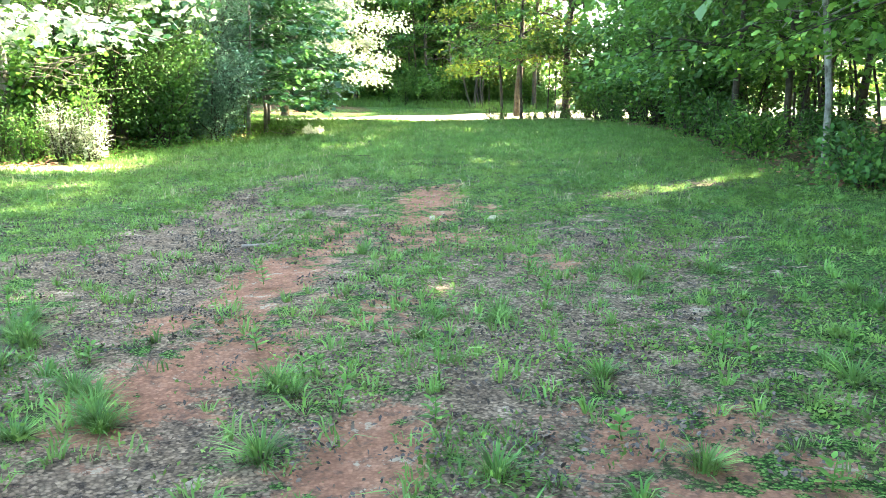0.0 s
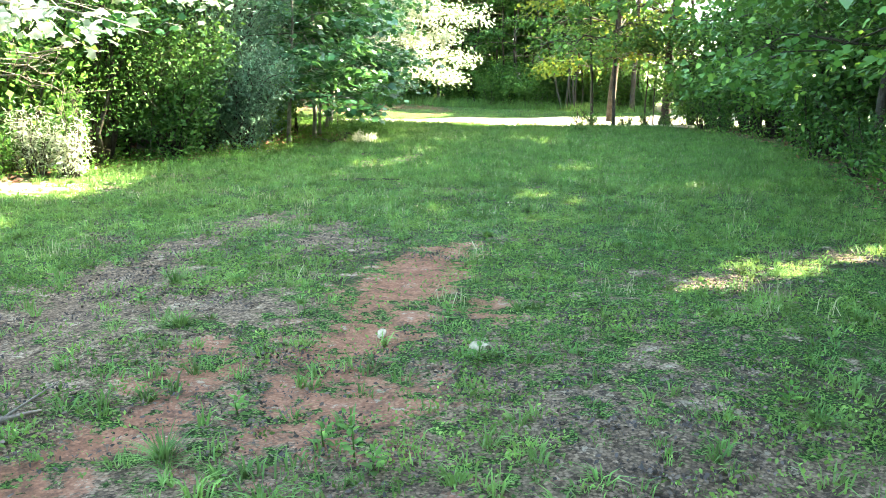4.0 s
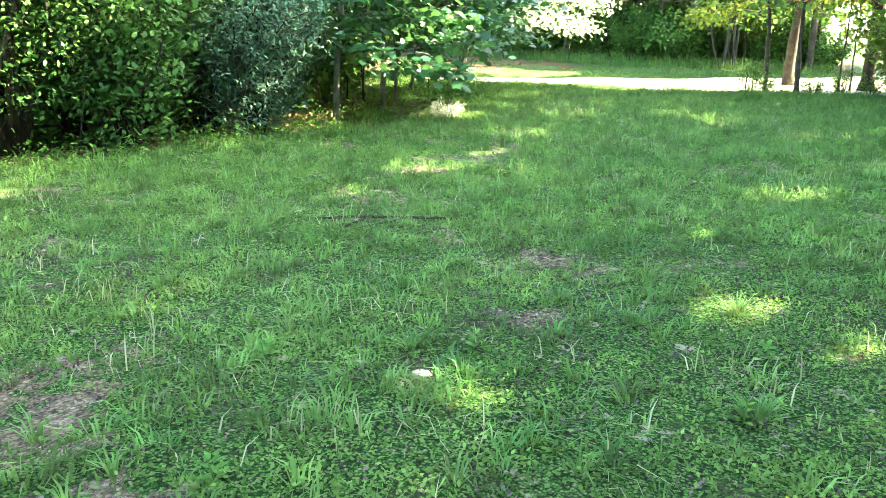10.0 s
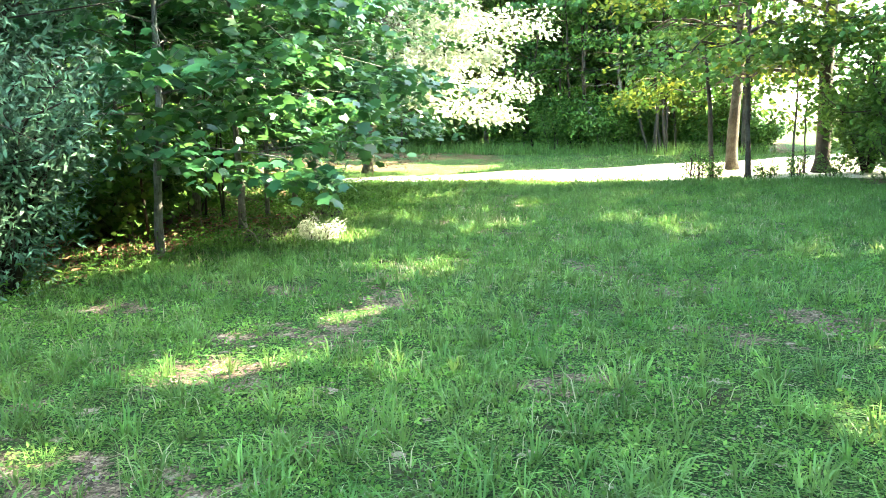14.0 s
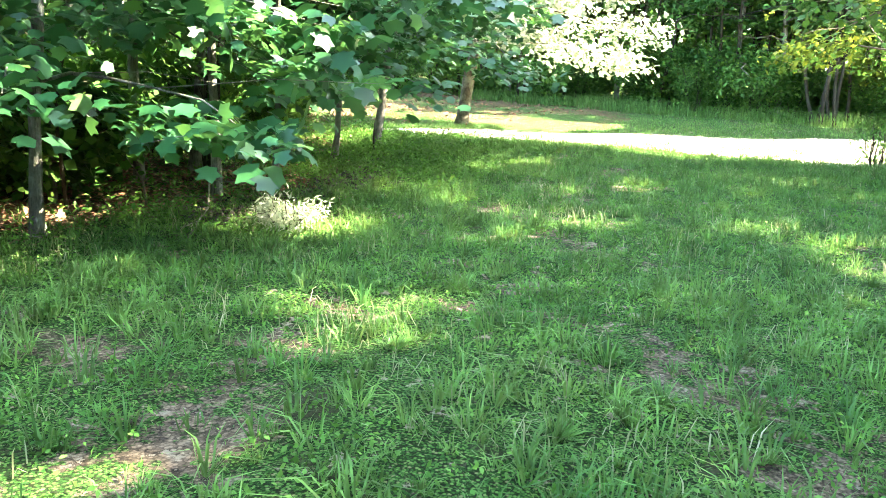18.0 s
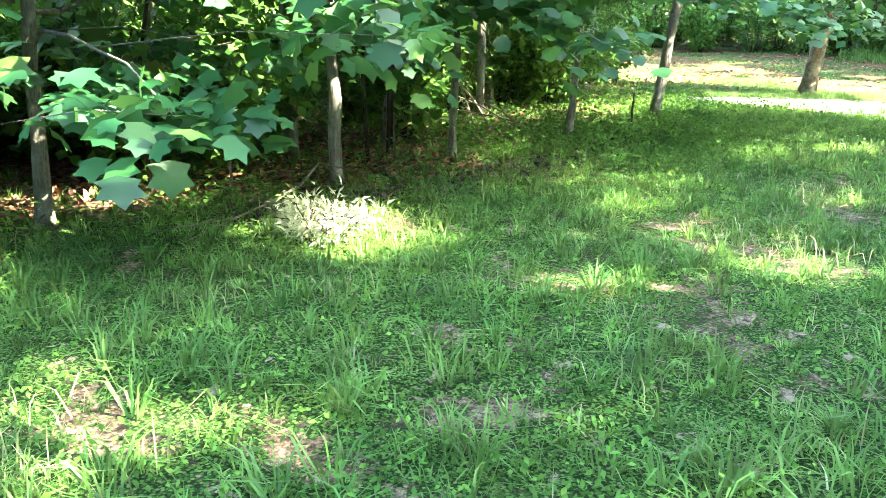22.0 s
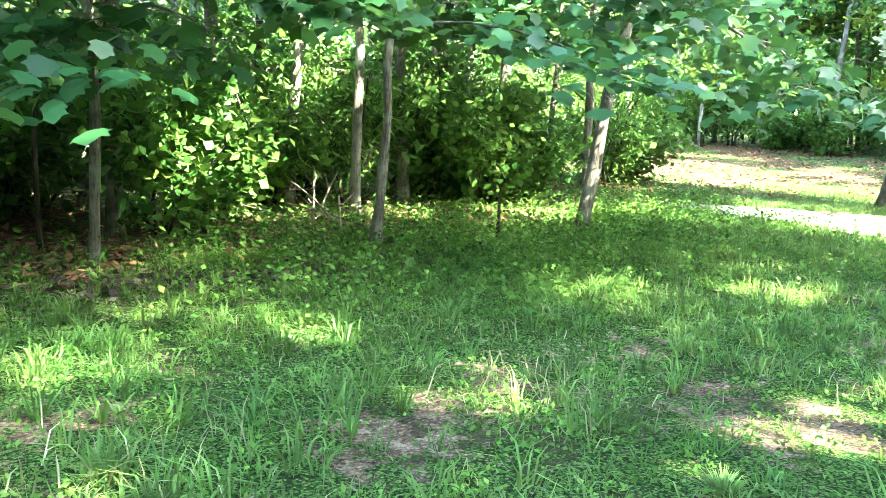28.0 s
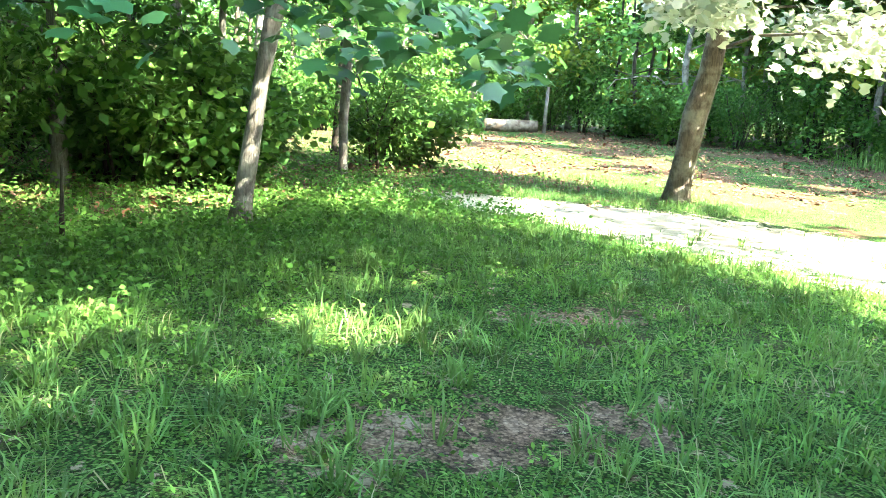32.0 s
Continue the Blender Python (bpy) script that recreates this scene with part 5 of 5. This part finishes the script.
TUFTS = [(-1.3, 10.1), (-0.2, 8.95), (-0.05, 8.75), (-1.15, 9.75), (-0.35, 9.05), (1.3, 10.5), (2.15, 11.6), (3.4, 10.8), (2.85, 9.8), (2.65, 11.8), (3.9, 13.0), (0.55, 9.2), (0.65, 8.6), (2.14, 11.7), (1.3, 10.65), (-1.0, 9.65), (-0.1, 8.8), (3.95, 12.8), (0.05, 12.3), (1.48, 8.55), (2.16, 8.7), (0.47, 9.25),
         (1.85, 9.6), (3.05, 10.3), (-1.2, 9.9), (-0.9, 9.3), (-0.3, 8.6), (2.9, 9.6), (3.4, 11.2), (2.6, 13.4), (3.6, 13.9)]
first_tufts = [grass_tuft(TUFTS[i], 0.17 - 0.03 * i, 150 + 20 * i, 400 + i) for i in range(3)]
for i, (x, y) in enumerate(TUFTS[3:]):
    copy_thing(first_tufts[i % 3], pose(x, y, float(relief(x, y)) - 0.02, 0, 0, 67 * i))
for i in range(70):
    x, y = -5.5 + 9.0 * rng.random(), 13 + 26 * rng.random()
    if float(bareness(np.array([x]), np.array([y]))[0]) < 0.4 and float(in_wood(np.array([x]), np.array([y]))[0]) < 0.2:
        copy_thing(first_tufts[i % 3], pose(x, y, float(relief(x, y)) - 0.02, 0, 0, 67 * i))
WEEDS = [(1.04, 9.9), (1.69, 9.8), (0.65, 10.8), (0.54, 9.4), (2.53, 8.6), (1.2, 9.0), (0.2, 9.7), (1.9, 8.9), (1.55, 11.2), (2.4, 10.1), (0.9, 12.4), (-0.5, 9.4)]
first_weed = weed_plant(WEEDS[0], 0.11, 430)
for i, (x, y) in enumerate(WEEDS[1:] + [(-4 + 8 * rng.random(), 9 + 12 * rng.random()) for _ in range(50)]):
    copy_thing(first_weed, pose(x, y, float(relief(x, y)) - 0.01, 6 * math.sin(i), 6 * math.cos(i), 97 * i))

tall_weed = weed_plant((-1.25, 10.05), 0.24, 431)
for i in range(46):
    x, y = (-1.5 + 5.5 * rng.random(), 8.7 + 7 * rng.random()) if i < 26 else (-5.5 + 8 * rng.random(), 16 + 21 * rng.random())
    if float(bareness(np.array([x]), np.array([y]))[0]) < 0.5:
        copy_thing(tall_weed, pose(x, y, float(relief(x, y)) - 0.01, 9 * math.sin(i), 9 * math.cos(i), 97 * i))


# ---- stones, sticks, logs ----
def stone(at, size, seed, label):
    bm = bmesh.new()
    bmesh.ops.create_icosphere(bm, subdivisions=2, radius=1)
    for v in bm.verts:
        n = noise.noise(v.co * 1.4 + Vector((seed, 0, 0)))
        v.co *= 1 + 0.35 * n
        v.co = Vector((v.co.x * size[0], v.co.y * size[1], v.co.z * size[2]))
    me = bpy.data.meshes.new("stone")
    bm.to_mesh(me)
    bm.free()
    ob = part("stone", me, STONE)
    ob.location = (*at, float(relief(*at)) + 0.2 * size[2])
    ob.rotation_euler = (0.15, 0.1, seed)
    return tagged(ob, label, "stone")


stone((0.93, 13.95), (0.07, 0.055, 0.05), 3, "pale flat stone lying in worn grass")
stone((0.3, 14.1), (0.065, 0.03, 0.02), 5, "small pale stone on bare soil")
stone((-1.04, 18.9), (0.045, 0.03, 0.02), 7, "pale stone beside a grass tuft")
stone((-2.6, 28.9), (0.05, 0.035, 0.02), 9, "flat pale stone in meadow grass")


def stick(points, radii, label, name="stick", material=DEAD_WOOD, category="branch", offshoots=2, seed=1):
    """A bent dead branch with a few stubs, lying where its points say."""
    h = np.random.default_rng(seed)
    pts = np.array([(x, y, float(relief(x, y)) + z) for x, y, z in points])
    root = new(name)
    root.location = pts[0]
    tagged(root, label, category)
    pts = pts - pts[0]
    part("stem", tubes_mesh("stem", [tube(pts, radii, 7, 0.08, seed)]), material, root, smooth=True)
    for i in range(offshoots):
        a = pts[1 + i % (len(pts) - 1)]
        d = h.normal(size=3) * (0.3, 0.3, 0.12) + (0, 0, 0.06)
        part("offshoot", tubes_mesh("offshoot", [tube([a, a + d * 0.6, a + d], np.array([0.5, 0.4, 0.2]) * radii[-2], 5, 0.05, i)]), material, root)
    return root


stick([(-0.95, 12.25, 0.015), (-0.8, 12.35, 0.02), (-0.72, 12.5, 0.015)], [0.014, 0.013, 0.008], "short bleached stick on grey mud", offshoots=1)
stick([(-3.2, 21.3, 0.02), (-2.95, 21.47, 0.03), (-2.55, 21.68, 0.03), (-2.18, 21.9, 0.02)], [0.009, 0.012, 0.011, 0.007], "long dark fallen stick lying in meadow grass", offshoots=2, seed=8, material=DARK_BARK)
stick([(-2.84, 21.18, 0.02), (-2.82, 21.35, 0.035), (-2.81, 21.49, 0.03)], [0.012, 0.011, 0.008], "short dark stick beside a longer one in grass", offshoots=1, seed=9, material=DARK_BARK)
stick([(-6.4, 28.9, 0.02), (-6.8, 29.4, 0.04), (-7.1, 29.8, 0.07), (-7.5, 30.2, 0.12), (-7.8, 30.5, 0.25)], [0.006, 0.008, 0.01, 0.011, 0.008], "long fallen branch leaning against a slim tree", seed=3, offshoots=4)
stick([(-7.9, 29.75, 0.0), (-7.95, 29.75, 0.3), (-7.8, 29.7, 0.34)], [0.012, 0.011, 0.008], "bent broken stick standing in litter", seed=4, offshoots=1)
stick([(-8.6, 20.9, 1.5), (-7.9, 20.5, 1.95), (-7.2, 20.2, 2.0), (-6.5, 19.9, 2.05)], [0.014, 0.012, 0.009, 0.005], "dead brown branch jutting from a sunlit thicket", "dead_branch", seed=5, offshoots=12)
for i, (dx, dy, dz) in enumerate(((0.0, 0.1, -0.25), (-0.3, -0.2, -0.1), (0.2, -0.3, 0.15), (-0.5, 0.2, 0.05))):
    stick([(-8.7 + dx, 20.9 + dy, 1.4 + dz), (-8.1 + dx, 20.5 + dy, 1.7 + dz), (-7.5 + dx, 20.3 + dy, 1.72 + dz), (-7.0 + dx, 20.0 + dy, 1.6 + dz)],
          [0.012, 0.01, 0.008, 0.004], "bare dead twigs among sunlit leaves", "dead_branch", seed=60 + i, offshoots=12)

for i, (x, y, tall, dx, dy) in enumerate(((-8.8, 31.5, 3.4, -0.3, 0.2), (-9.1, 31.9, 3.0, 0.25, 0.1), (-9.75, 32.3, 3.6, 0.35, 0.2), (-8.4, 29.2, 3.2, -0.2, 0.3), (-10.3, 29.8, 3.5, 0.3, -0.1), (-9.5, 36.0, 0.55, 0.02, 0.0))):
    stick([(x, y, -0.05), (x + 0.25 * dx, y - 0.1 * dy, 0.3 * tall), (x + 0.1 * dx, y + 0.4 * dy, 0.55 * tall), (x + 0.7 * dx, y + 0.6 * dy, 0.8 * tall), (x + dx, y + dy, tall)],
          [0.022, 0.018, 0.016, 0.012, 0.008], "thin dark curving sapling among slim trees", "sapling", DARK_BARK, "sapling", 5 if tall > 1 else 0, 80 + i)
for i, (ax, ay, bx, by, top) in enumerate(((-11.3, 34.2, -10.1, 34.6, 0.45), (-11.1, 34.7, -9.95, 34.5, 0.3), (-11.6, 34.5, -10.4, 34.3, 0.6), (-10.9, 34.0, -10.2, 34.9, 0.25), (-11.8, 33.8, -10.6, 34.1, 0.15), (-12.2, 34.9, -11.0, 34.4, 0.5))):
    stick([(ax, ay, top), (0.6 * ax + 0.4 * bx, 0.6 * ay + 0.4 * by, 0.6 * top + 0.03), (0.2 * ax + 0.8 * bx, 0.2 * ay + 0.8 * by, 0.08), (bx, by, 0.02)], [0.01, 0.012, 0.012, 0.008],
          "bleached fallen branch in the undergrowth", "fallen_branch", DEAD_WOOD, "branch", 4, 90 + i)


def log(a, b, radius, label, seed):
    """A felled trunk with pale cut ends."""
    a, b = Vector((*a, float(relief(*a)) + radius * 0.9)), Vector((*b, float(relief(*b)) + radius * 0.9))
    root = new("log")
    root.location = a
    tagged(root, label, "log", "logs of the brush pile" if "pile" in label else "")
    d = np.array(b - a)
    line = [d * f for f in np.linspace(0, 1, 5)]
    part("bark", tubes_mesh("bark", [tube(line, radius * np.array([1.0, 0.97, 1.0, 0.94, 0.92]), 10, 0.04, seed)]), PALE_BARK if "pale" in label else DEAD_WOOD, root, smooth=True)
    u = d / np.linalg.norm(d)
    for p, f in ((-0.004 * u, 1.0), (d + 0.004 * u, 0.92)):
        part("cut_end", tubes_mesh("cut_end", [tube([p - 0.003 * u, p + 0.003 * u], [0.86 * radius * f] * 2, 10, 0.02, seed)]), CUT_WOOD, root, "pale sawn end")
    return root


log((-25.6, 47.6), (-25.2, 49.2), 0.2, "pale felled log lying at the far edge of the lawn", 1)
stick([(-24.9, 49.3, -0.1), (-24.9, 49.3, 0.7), (-24.85, 49.3, 1.4)], [0.06, 0.055, 0.05], "short grey post beside a felled log", "post", BARK, "post", 0, 6)
g = np.random.default_rng(9)
for i in range(9):
    x, y = -22.3 + 0.35 * i + g.normal() * 0.3, 55.2 + 0.4 * i + g.normal() * 0.3
    log((x - 0.9, y - 0.5), (x + 0.9 + g.random(), y + 0.3 * g.normal()), 0.07 + 0.06 * g.random(), "dark weathered log on a brush pile", 20 + i)
